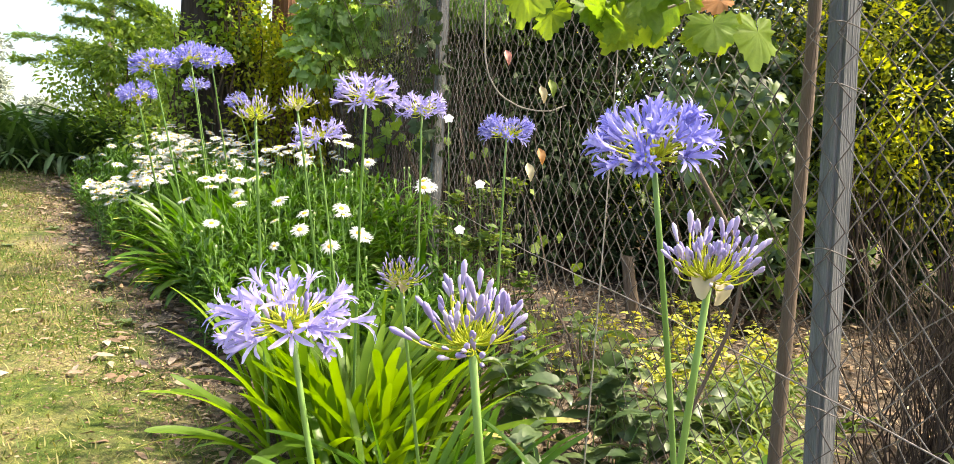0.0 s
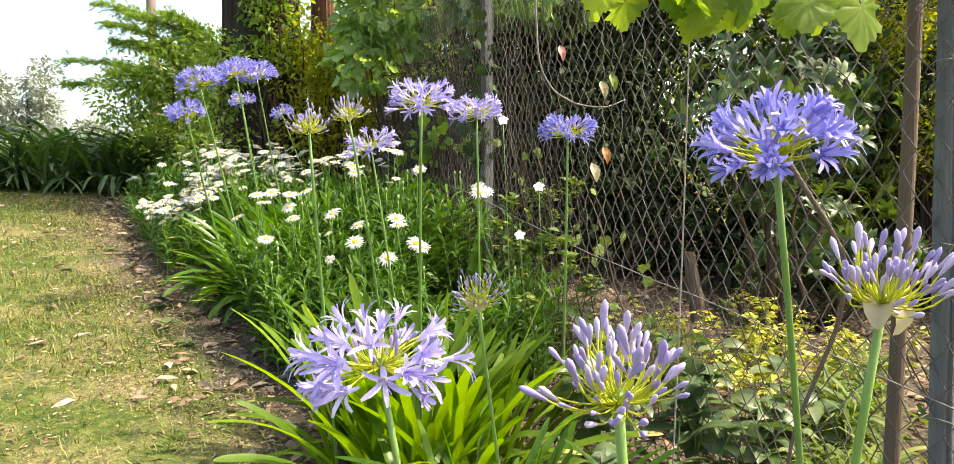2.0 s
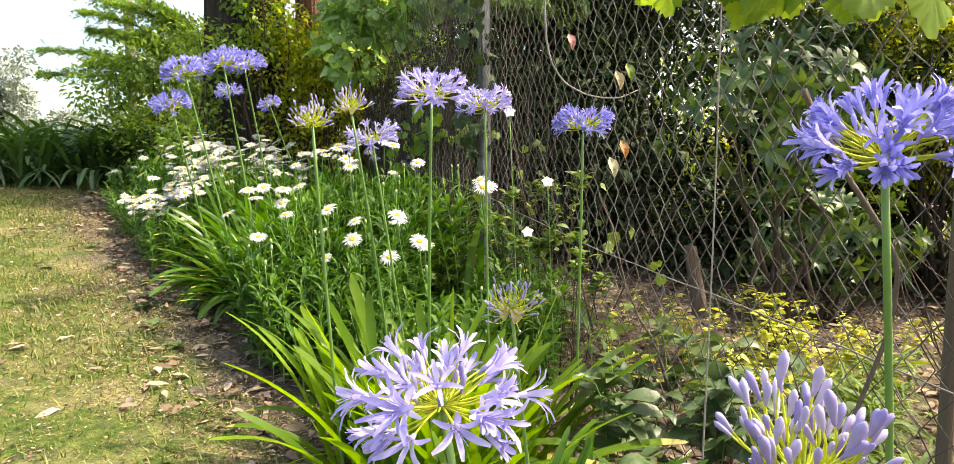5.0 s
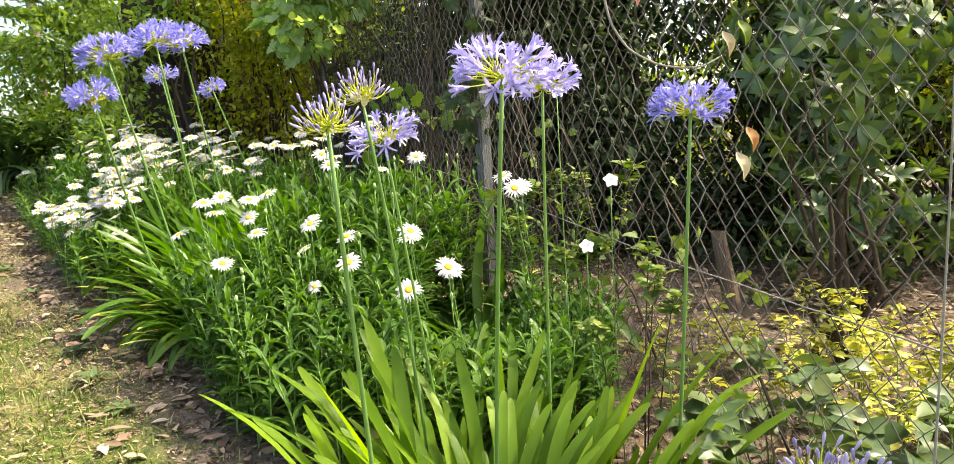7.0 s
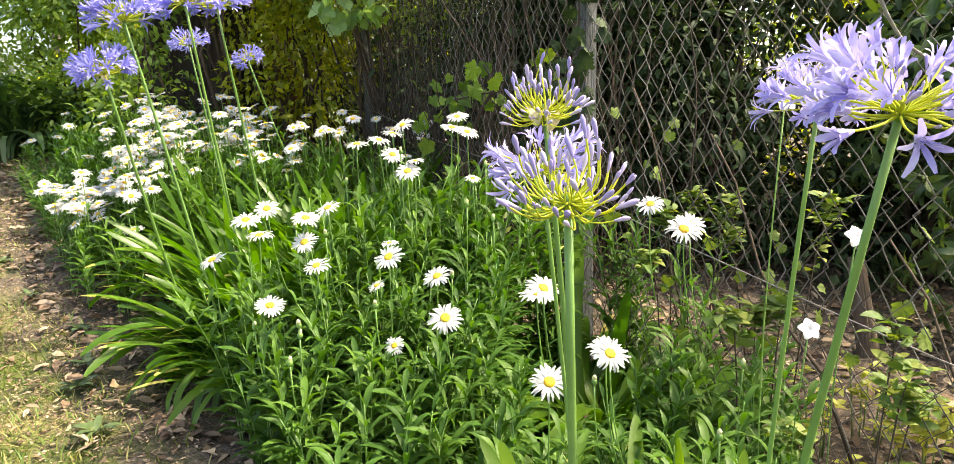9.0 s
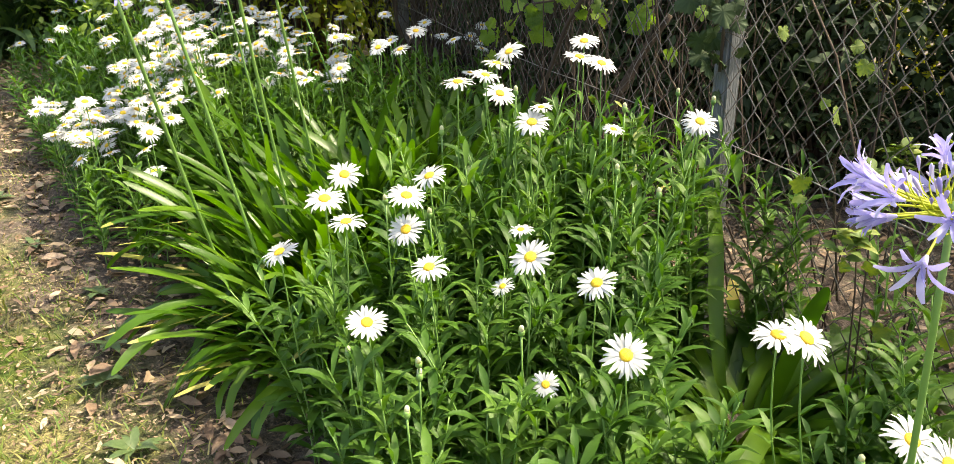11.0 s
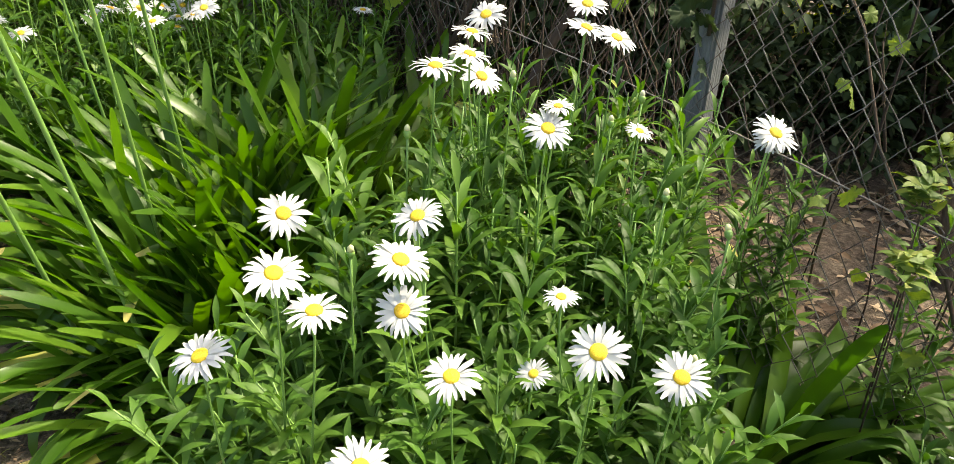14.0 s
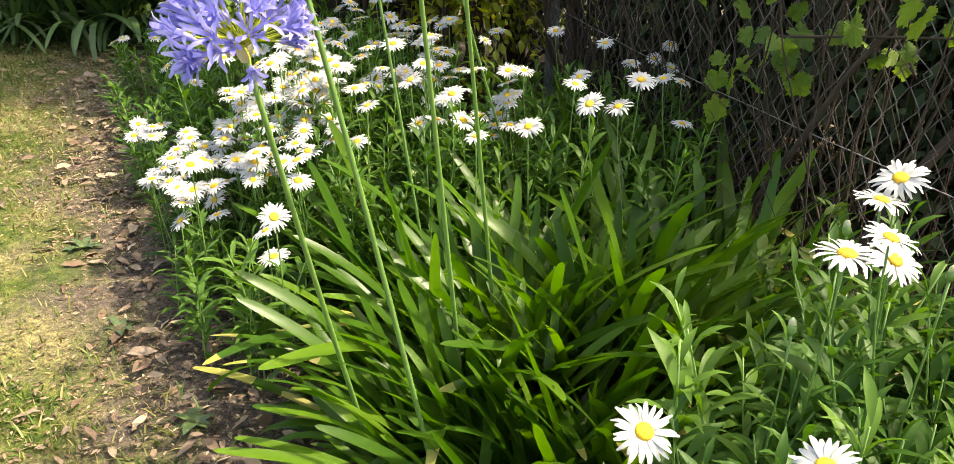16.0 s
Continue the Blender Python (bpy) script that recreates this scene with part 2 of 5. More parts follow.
def blade(length, width, profile, curve, fold=0.2, twist=0.0):
    """A leaf along y: half widths by profile, heights by curve (pairs of y and z), folded along its midrib."""
    n = len(profile)
    V, F = [], []
    for i, w in enumerate(profile):
        y, z = curve[i]
        h = width * w / 2
        c, s = math.cos(twist * i / n), math.sin(twist * i / n)
        lift = fold * h
        V += [(-h * c, y * length, z * length + lift - h * s), (0, y * length, z * length), (h * c, y * length, z * length + lift + h * s)]
    for i in range(n - 1):
        a = 3 * i
        F += [(a, a + 1, a + 4, a + 3), (a + 1, a + 2, a + 5, a + 4)]
    return np.array(V), F


def simple_leaf(bend=0.12, fold=0.25, width=0.4):
    return blade(1, width, [0.08, 0.8, 1.0, 0.65, 0.04], [(0, 0), (0.22, 0.04), (0.5, 0.05), (0.78, 0.0), (1, -bend)], fold)


def quad_leaf(width=0.45):
    V = np.array([(0, 0, 0), (-width / 2, 0.45, 0.05), (0, 1, -0.06), (width / 2, 0.45, 0.05)])
    return V, [(0, 1, 2), (0, 2, 3)]


def lobed_leaf(seed=0, teeth=0.07):
    """A grape leaf: five lobes with toothed edges, cupped a little."""
    r = np.random.RandomState(seed)
    key = [(-178, 0.30), (-150, 0.52), (-118, 0.68), (-92, 0.64), (-62, 0.82), (-35, 0.74), (0, 1.0), (35, 0.74), (62, 0.82), (92, 0.64), (118, 0.68), (150, 0.52), (178, 0.30)]
    ka, kr = zip(*key)
    ang = np.linspace(-176, 176, 45)
    rad = np.interp(ang, ka, kr) * (1 + teeth * np.where(np.arange(45) % 2, 1, -1)) * (1 + 0.05 * r.randn(45))
    a = np.radians(ang)
    V = [(0, 0, 0)]
    for f in (0.5, 1.0):
        for q, d in zip(a, rad):
            x, y = math.sin(q) * d * f * 0.62, math.cos(q) * d * f * 0.62
            V.append((x, y, 0.05 * math.sin(3 * q + seed) * f * f - 0.06 * f * f * d + 0.03 * r.randn() * f))
    F = []
    n = 45
    for i in range(n - 1):
        F.append((0, 1 + i + 1, 1 + i))
        F.append((1 + i, 2 + i, n + 2 + i, n + 1 + i))
    return np.array(V), F


WORLD = {}


def thing(name, place, label, category, group="", kind=""):
    ob = new(name)
    ob.empty_display_size = 0.05
    ob.matrix_basis = Matrix.Translation(place)
    WORLD[ob] = Matrix.Translation(place)
    return tagged(ob, label, category, group, kind)


def part(name, me, parent, m=None, label="", kind=""):
    ob = new(name, me)
    m = m if m is not None else Matrix.Identity(4)
    ob.parent = parent
    ob.matrix_basis = WORLD[parent].inverted() @ m
    WORLD[ob] = m
    return tagged(ob, label, kind=kind)


def mat4(a):
    return Matrix([[float(v) for v in row] for row in a])


def on_ground(x, y, h=0.0):
    return (float(x), float(y), float(gz(x, y)) + h)


# ---- ground ----
def make_ground():
    xs = np.concatenate((-np.geomspace(1500, 8.2, 22), np.arange(-8, 5.01, 0.06), np.geomspace(5.3, 1500, 22)))
    ys = np.concatenate((-np.geomspace(1500, 4.3, 22), np.arange(-4, 11.01, 0.06), np.geomspace(11.3, 1500, 22)))
    X, Y = np.meshgrid(xs, ys)
    near = (np.abs(X + 1.5) < 6.6) & (np.abs(Y - 3.5) < 7.6)
    b = bed_side(X, Y)
    soil = np.clip((b + np.interp(Y, (2.4, 3.4), (0.24, 0.52))) / 0.62, 0, 1)
    worn = np.clip(1 - np.abs(b + 0.42) / 0.55, 0, 1)
    rough = np.where(near, R.randn(*X.shape), 0)
    Z = gz(X, Y) + rough * (0.0025 + 0.006 * soil)
    Z = Z + np.where(near, 0.012 * np.sin(X * 3.1 + 1.7 * np.sin(Y * 2.3)) * np.cos(Y * 2.7), 0)
    far = np.hypot(X, Y)
    Z = Z - np.clip(far - 30, 0, 1e4) * 0.004
    ny, nx = X.shape
    V = np.stack([X.ravel(), Y.ravel(), Z.ravel()], 1)
    i = np.arange(ny - 1)[:, None] * nx + np.arange(nx - 1)[None]
    loops = np.stack([i, i + 1, i + nx + 1, i + nx], -1).reshape(-1)
    m = bpy.data.materials.new("lawn_and_soil")
    m.use_nodes = True
    nt = m.node_tree
    N, L = nt.nodes, nt.links
    p = N["Principled BSDF"]
    tc = N.new("ShaderNodeTexCoord").outputs["Object"]

    def noise_of(sc, detail=6, rough_=0.6):
        n = N.new("ShaderNodeTexNoise")
        n.inputs["Scale"].default_value, n.inputs["Detail"].default_value, n.inputs["Roughness"].default_value = sc, detail, rough_
        L.new(tc, n.inputs["Vector"])
        return n.outputs["Fac"]

    def mix(f, a, b_):
        n = N.new("ShaderNodeMix")
        n.data_type = "RGBA"
        L.new(f, n.inputs[0])
        L.new(a, n.inputs[6])
        L.new(b_, n.inputs[7])
        return n.outputs[2]

    def math_(op, a, b_=None, v=None):
        n = N.new("ShaderNodeMath")
        n.operation = op
        n.use_clamp = True
        L.new(a, n.inputs[0])
        if b_ is not None:
            L.new(b_, n.inputs[1])
        if v is not None:
            n.inputs[1].default_value = v
        return n.outputs[0]

    def ramp_of(f, stops):
        n = ramp(nt, stops)
        L.new(f, n.inputs[0])
        return n.outputs[0]

    turf = ramp_of(noise_of(26), [(0.32, (0.026, 0.045, 0.009)), (0.48, (0.058, 0.088, 0.015)), (0.64, (0.12, 0.138, 0.03))])
    dry = ramp_of(noise_of(60), [(0.32, (0.08, 0.066, 0.032)), (0.48, (0.18, 0.158, 0.075)), (0.66, (0.34, 0.29, 0.125))])
    earth = ramp_of(noise_of(45), [(0.3, (0.042, 0.033, 0.027)), (0.5, (0.105, 0.082, 0.065)), (0.72, (0.22, 0.175, 0.135))])
    wn_ = N.new("ShaderNodeAttribute")
    wn_.attribute_name = "worn"
    patch = math_("ADD", noise_of(2.2, 5), math_("MULTIPLY", wn_.outputs["Fac"], v=0.06))
    patch = ramp_of(patch, [(0.51, (0, 0, 0)), (0.67, (1, 1, 1))])
    at = N.new("ShaderNodeAttribute")
    at.attribute_name = "soil"
    wob = math_("ADD", at.outputs["Fac"], math_("MULTIPLY", math_("SUBTRACT", noise_of(5, 6), v=0.47), v=2.2))
    wob = ramp_of(wob, [(0.28, (0, 0, 0)), (0.78, (1, 1, 1))])
    col = mix(wob, mix(patch, turf, dry), earth)
    grain = ramp_of(noise_of(240, 4, 0.7), [(0.3, (0.45, 0.42, 0.40)), (0.5, (0.95, 0.95, 0.95)), (0.7, (1.5, 1.5, 1.45))])
    mul = N.new("ShaderNodeMix")
    mul.data_type, mul.blend_type = "RGBA", "MULTIPLY"
    mul.inputs[0].default_value = 1.0
    L.new(col, mul.inputs[6])
    L.new(grain, mul.inputs[7])
    L.new(mul.outputs[2], p.inputs["Base Color"])
    p.inputs["Roughness"].default_value = 0.95
    p.inputs["Specular IOR Level"].default_value = 0.2
    bp = N.new("ShaderNodeBump")
    bp.inputs["Strength"].default_value, bp.inputs["Distance"].default_value = 0.8, 0.012
    L.new(noise_of(110, 5), bp.inputs["Height"])
    L.new(bp.outputs[0], p.inputs["Normal"])
    me = raw_mesh("ground", V, loops, np.full(len(loops) // 4, 4), [m])
    a = me.attributes.new("soil", "FLOAT", "POINT")
    a.data.foreach_set("value", soil.ravel().astype(np.float32))
    a = me.attributes.new("worn", "FLOAT", "POINT")
    a.data.foreach_set("value", worn.ravel().astype(np.float32))
    tagged(new("ground", me), "gently rising lawn with bare soil along the bed", "lawn", kind="structure")


make_ground()


# ---- agapanthus ----
STRAP_S = np.array([0, 0.1, 0.2, 0.32, 0.44, 0.56, 0.68, 0.79, 0.88, 0.945, 0.985, 1.0])
STRAP_W = np.array([0.52, 0.66, 0.8, 0.92, 1.0, 1.02, 1.0, 0.95, 0.84, 0.66, 0.4, 0.08])


def strap(length, lean, droop, width, seed):
    """A strap leaf that rises from its base and arches over, channelled below and flat near its blunt tip."""
    r = np.random.RandomState(seed)
    tw, sway, wave = r.normal(0, 0.32), r.normal(0, 0.05), r.normal(0, 0.05)
    a = lean - droop * STRAP_S ** 1.5
    step = np.diff(STRAP_S, prepend=0)
    y, z = np.cumsum(np.cos(a) * step) * length, np.cumsum(np.sin(a) * step) * length
    x = length * (sway * STRAP_S ** 2 + wave * 0.4 * np.sin(STRAP_S * 5))
    mid = np.stack([x, y, z], 1)
    nor = np.stack([0 * a, -np.sin(a), np.cos(a)], 1)
    th = (tw * STRAP_S)[:, None]
    side = np.cos(th) * np.array((1.0, 0, 0)) + np.sin(th) * nor
    up = np.cos(th) * nor - np.sin(th) * np.array((1.0, 0, 0))
    h = (width * STRAP_W / 2)[:, None]
    lift = h * (0.42 - 0.3 * STRAP_S)[:, None]
    V = np.stack([mid - side * h + up * lift, mid, mid + side * h + up * lift], 1).reshape(-1, 3)
    F = []
    for i in range(len(a) - 1):
        q = 3 * i
        F += [(q, q + 1, q + 4, q + 3), (q + 1, q + 2, q + 5, q + 4)]
    return V, F


SHAPES = []
for i in range(14):
    lean = radians(40 + 3.5 * i + R.uniform(-4, 4))
    L_ = R.uniform(0.46, 0.64)
    droop = R.uniform(0.6, 1.5) if i < 6 else R.uniform(0.15, 0.95)
    SHAPES.append(strap(L_, lean, droop, R.uniform(0.033, 0.042), i))
ARCHES = [strap(R.uniform(0.46, 0.62), radians(R.uniform(46, 78)), R.uniform(1.7, 2.7), R.uniform(0.036, 0.043), 60 + i) for i in range(9)]


def tipped(seed, lean, droop, last, mat):
    """A leaf whose end has withered to straw."""
    t = strap(0.55, radians(lean), droop, 0.036, seed)
    return Build().add((t[0], t[1][:-last]), idx=0).add((t[0], t[1][-last:]), idx=1).mesh("leaf", [mat, M_TIP])


def leaf_set(mat):
    one = lambda t: Build().add(t).mesh("leaf", [mat])
    return [one(t) for t in SHAPES], [one(t) for t in ARCHES], [tipped(40, 50, 0.9, 6, mat), tipped(41, 38, 0.7, 10, mat), tipped(42, 62, 1.2, 4, mat)]


GREEN, SUNLIT = leaf_set(M_STRAP), leaf_set(M_STRAP_SUNLIT)


def agapanthus(cx, cy, spread, n, size, label, upright=0, slim=1.0, arched=0.12, leaves=GREEN):
    STRAPS, ARCHED, TIPPED = leaves
    plant = thing("agapanthus", on_ground(cx, cy), label, "flowering plant", "agapanthus along the bed")
    for i in range(n):
        f = math.sqrt(R.uniform(0, 1))
        a = R.uniform(0, 2 * math.pi)
        x, y = cx + math.cos(a) * spread * f, cy + math.sin(a) * spread * f
        k = int(np.clip((1 - f) * 14 + R.uniform(-4, 4) + upright, 0, 13))
        d = a + R.normal(0, 0.5)
        s = size * R.uniform(0.55, 1.15)
        m = Matrix.Translation(on_ground(x, y, -0.01)) @ Matrix.Rotation(d - math.pi / 2, 4, "Z") @ Matrix.Rotation(R.normal(0, 0.12), 4, "Y") @ Matrix.Diagonal(((0.3 * size + 0.7 * s) * slim, s, s, 1))
        part("leaf", TIPPED[R.randint(3)] if R.uniform() < (0.17 if f > 0.72 else 0.02) else ARCHED[R.randint(9)] if R.uniform() < arched else STRAPS[k], plant, m)
    return plant


def pedicel(length, bow, r=0.0013):
    """A flower's own thin stalk, which bows outwards and turns up; with its end and the way it ends."""
    t = np.linspace(0, 1, 6)
    pts = np.stack([bow * length * np.sin(math.pi * t * 0.85), 0 * t, length * t], 1)
    return tube(pts, np.linspace(r * 1.1, r * 0.9, 6), 4, False), pts[-1], unit(pts[-1] - pts[-2])


def floret_open(mat, seed, wide):
    r = np.random.RandomState(seed)
    b = Build()
    tp, end, way = pedicel(r.uniform(0.054, 0.074), r.uniform(-0.08, 0.12))
    b.add(tp, idx=0)
    b.add(tube([end, end + (0, 0, 0.006), end + (0, 0, 0.013)], [0.0018, 0.003, 0.0042], 6, False), idx=1)
    prof = [0.62, 0.9, 1.0, 0.95, 0.45]
    for k in range(6):
        w = wide * r.uniform(0.8, 1.25)
        curve = [(0, 0), (0.08 * w, 0.26), (0.22 * w, 0.52), (0.46 * w, 0.76), (0.80 * w, 0.86)]
        tpl = blade(0.0245, 0.0066 if k % 2 else 0.0054, prof, curve, 0.3)
        m = np.array(Matrix.Translation(Vector(end + np.array((0, 0, 0.012)))) @ Matrix.Rotation(k * math.pi / 3 + r.uniform(-.1, .1), 4, "Z") @ Matrix.Translation((0, 0.004, 0)))
        b.add(tpl, m[None], 1)
    for k in range(4):
        a = r.uniform(0, 6.28)
        b.add(tube([end + (0, 0, 0.012), end + (0.005 * math.cos(a), 0.005 * math.sin(a), 0.028), end + (0.010 * math.cos(a), 0.010 * math.sin(a), 0.036)], 0.0005, 3, False), idx=1)
    return b.mesh("floret", [M_PEDICEL, mat])


def floret_bud(seed, size=1.0, mat=None):
    r = np.random.RandomState(seed)
    b = Build()
    tp, end, way = pedicel(r.uniform(0.028, 0.060), r.uniform(0.10, 0.36), 0.0010)
    b.add(tp, idx=0)
    L_ = r.uniform(0.020, 0.026) * size
    pts = [end + way * L_ * t for t in (0, 0.10, 0.3, 0.55, 0.8, 0.94, 1)]
    b.add(tube(pts, np.array([0.0010, 0.0015, 0.0021, 0.0030, 0.0031, 0.0016, 0.0003]) * size, 8), idx=1)
    return b.mesh("bud", [M_PEDICEL, mat or M_BUD])


OPEN_BLUE = [floret_open(M_BLUE, i, 0.45 + 0.24 * i) for i in range(4)]
OPEN_PALE = [floret_open(M_PALE, 10 + i, 0.45 + 0.26 * i) for i in range(4)]
BUDS = [floret_bud(20 + i, 0.44 + 0.07 * i) for i in range(7)]
BUDS_PLUMP = [floret_bud(50 + i, 0.62 + 0.08 * i) for i in range(7)]
BUDS_BLUE = [floret_bud(30 + i, 0.9 + 0.1 * i, M_BLUE) for i in range(3)]


def spathe_mesh():
    V, F = blade(0.027, 0.024, [0.45, 0.95, 1.0, 0.8, 0.35], [(0, 0), (0.25, 0.2), (0.5, 0.24), (0.78, 0.12), (1, -0.1)], 0.8)
    return Build().add((V, F)).mesh("spathe", [M_SPATHE])


SPATHE = spathe_mesh()


def flower_stalk(plant, headp, base, style, size, seed, spathe=False, r=0.0058):
    rr = np.random.RandomState(seed)
    hp, bp = np.array(headp, float), np.array(on_ground(*base, -0.02))
    mid = (hp + bp) / 2 + np.array((rr.normal(0, 0.006), rr.normal(0, 0.006), 0.0))
    t = np.linspace(0, 1, 9)[:, None]
    P = (1 - t) ** 2 * bp + 2 * t * (1 - t) * (2 * mid - (hp + bp) / 2) + t ** 2 * hp
    r = r * 0.74
    rad = np.linspace(r * 1.2, r * 0.9, 9)
    b = Build().add(tube(P - hp, rad, 8))
    ball = tube([(0, 0, -0.006), (0, 0, 0), (0, 0, 0.006), (0, 0, 0.009)], [r, r * 1.5, r * 1.4, r * 0.5], 8)
    b.add(ball)
    stalk = part("flower_stalk", b.mesh("flower_stalk", [M_STEM]), plant, Matrix.Translation(Vector(hp)))
    axis = Vector(unit(P[-1] - P[-2]))
    tilt = Vector((0, 0, 1)).rotation_difference(axis).to_matrix().to_4x4()
    opens = OPEN_PALE if "pale" in style else OPEN_BLUE
    if "bud" in style:
        n_open, n_bud, lo, hi = (0, 88 if "plump" in style else 78, 2, 70 if "tight" in style else 76 if "plump" in style else 98)
    elif "half" in style:
        n_open, n_bud, lo, hi = (34, 34, 4, 98)
    elif "full" in style:
        n_open, n_bud, lo, hi = (60, 12, 4, 90)
    else:
        n_open, n_bud, lo, hi = (46, 22, 3, 94) if "pale" in style else (62, 18, 3, 84)
    n = n_open + n_bud
    for i in range(n):
        f = (i + 0.5) / n
        pol = radians(lo + (hi - lo) * f ** 0.62 + rr.normal(0, 5))
        az = i * 2.39996 + rr.normal(0, 0.25)
        is_open = (rr.uniform() < 0.86 if f > n_bud / n else rr.uniform() < 0.2) if n_open else False
        if is_open:
            me = opens[rr.randint(4)]
        else:
            me = BUDS_PLUMP[rr.randint(7)] if "plump" in style else BUDS[rr.randint(7)] if "pale" in style or "bud" in style else (BUDS + BUDS_BLUE)[rr.randint(10)]
        s = size * rr.uniform(0.85, 1.12) * (1.0 if not n_open else 0.74 + 0.26 * math.sin(min(pol, 1.57)))
        m = Matrix.Translation(Vector(hp)) @ tilt @ Matrix.Rotation(az, 4, "Z") @ Matrix.Rotation(pol, 4, "Y") @ Matrix.Rotation(rr.normal(0, 0.5) if not is_open else rr.uniform(0, 6.28), 4, "Z") @ Matrix.Diagonal((s, s, s, 1))
        part("floret" if is_open else "bud", me, stalk, m)
    if spathe:
        for q in range(2):
            m = Matrix.Translation(Vector(hp)) @ Matrix.Rotation(2.6 + 1.1 * q, 4, "Z") @ Matrix.Rotation(radians(-38 - 25 * q), 4, "X")
            part("spathe", SPATHE, stalk, m, "papery dry bract hanging under the flower head")


near_plant = agapanthus(0.62, 1.72, 0.26, 50, 0.80, "agapanthus clump with tall blue flower heads beside a fence post", 0, 0.85)
front_plant = agapanthus(0.07, 1.98, 0.24, 150, 0.74, "green agapanthus clump with lilac flower heads partly in bud", 1, 0.85, 0.3)
main_plant = agapanthus(-0.22, 2.49, 0.30, 300, 0.92, "agapanthus clump with sunlit colour put into arching leaves, open lilac heads", 7, 0.92, 0.05, SUNLIT)
big_plant = agapanthus(-1.44, 4.38, 0.33, 300, 0.92, "large agapanthus clump with glossy arching leaves among daisies", 4, 0.82, 0.24)
agapanthus(-1.38, 4.16, 0.28, 290, 0.76, "agapanthus clump with low arching leaves at the bed edge", 2, 0.82, 0.5)
agapanthus(-1.58, 4.76, 0.32, 190, 1.08, "agapanthus clump with upright strap leaves in front of daisies", 6, 0.72, 0.16)
agapanthus(-1.30, 4.86, 0.30, 190, 1.08, "shaded agapanthus clump with upright strap leaves", 6, 0.74, 0.16)
agapanthus(-1.20, 4.36, 0.28, 290, 0.98, "agapanthus clump with arching strap leaves behind daisies", 5, 0.84, 0.28)
mid_plant = agapanthus(-0.98, 4.70, 0.28, 260, 1.06, "dense agapanthus clump with broad arching leaves beside daisies", 6, 0.86, 0.22)
corner_plant = agapanthus(-0.27, 3.84, 0.22, 260, 1.0, "shaded agapanthus clump with broad drooping strap leaves beside the fence", -3, 1.1, 0.85)
back_plant = agapanthus(-1.25, 5.75, 0.36, 190, 1.1, "shaded dark green agapanthus clump behind white daisies", 2, 0.8)
edge_plant = agapanthus(-0.98, 5.16, 0.22, 120, 1.12, "shaded agapanthus clump at the foot of the brush", 1, 0.85)

STALKS = [
    (front_plant, (0.043, 1.029, 0.936), (0.22, 1.06), "half pale plump", 0.88, False, 0.0055),
    (front_plant, (0.280, 0.789, 0.984), (0.305, 1.06), "plump bud", 0.80, False, 0.0058),
    (near_plant, (0.483, 1.185, 1.157), (0.66, 1.49), "open blue", 0.92, False, 0.0062),
    (near_plant, (0.505, 0.927, 1.032), (0.505, 1.16), "tight plump bud", 0.80, True, 0.0055),
    (front_plant, (0.072, 1.597, 0.910), (0.14, 1.84), "bud blue", 0.80, True, 0.005),
    (main_plant, (-0.482, 2.233, 1.262), (-0.445, 2.32), "bud", 0.92, False, 0.0058),
    (main_plant, (-0.483, 2.592, 1.328), (-0.402, 2.80), "bud", 1.0, True, 0.0055),
    (main_plant, (-0.475, 2.824, 1.230), (-0.369, 2.95), "half pale", 0.92, False, 0.005),
    (main_plant, (-0.181, 2.314, 1.327), (-0.244, 2.56), "open pale", 0.97, False, 0.006),
    (main_plant, (-0.080, 2.730, 1.326), (-0.086, 2.87), "open pale", 0.92, False, 0.0052),
    (main_plant, (0.226, 2.590, 1.250), (0.207, 2.72), "full blue", 0.92, False, 0.0055),
    (big_plant, (-1.764, 3.874, 1.434), (-1.72, 4.25), "full blue", 1.06, True, 0.0062),
    (big_plant, (-1.725, 3.95, 1.599), (-1.53, 4.11), "full blue", 1.18, False, 0.006),
    (big_plant, (-1.600, 4.12, 1.672), (-1.56, 4.45), "full blue", 1.2, False, 0.006),
    (big_plant, (-1.563, 4.30, 1.677), (-1.507, 4.66), "full blue", 1.2, False, 0.006),
    (big_plant, (-1.848, 4.70, 1.585), (-1.70, 4.78), "half blue", 0.85, False, 0.005),
    (back_plant, (-1.710, 5.0, 1.533), (-1.45, 5.4), "half blue", 0.75, False, 0.005),
]
for i, (pl, hp, bp, st, sz, sp, r_) in enumerate(STALKS):
    flower_stalk(pl, hp, bp, st, sz, 100 + i, sp, r_)


# distant hedge of agapanthus across the lawn's end
HEDGE_LEAVES = [strap(R.uniform(0.7, 1.0), radians(R.uniform(45, 86)), R.uniform(0.8, 2.0), 0.042, 50 + i) for i in range(10)]


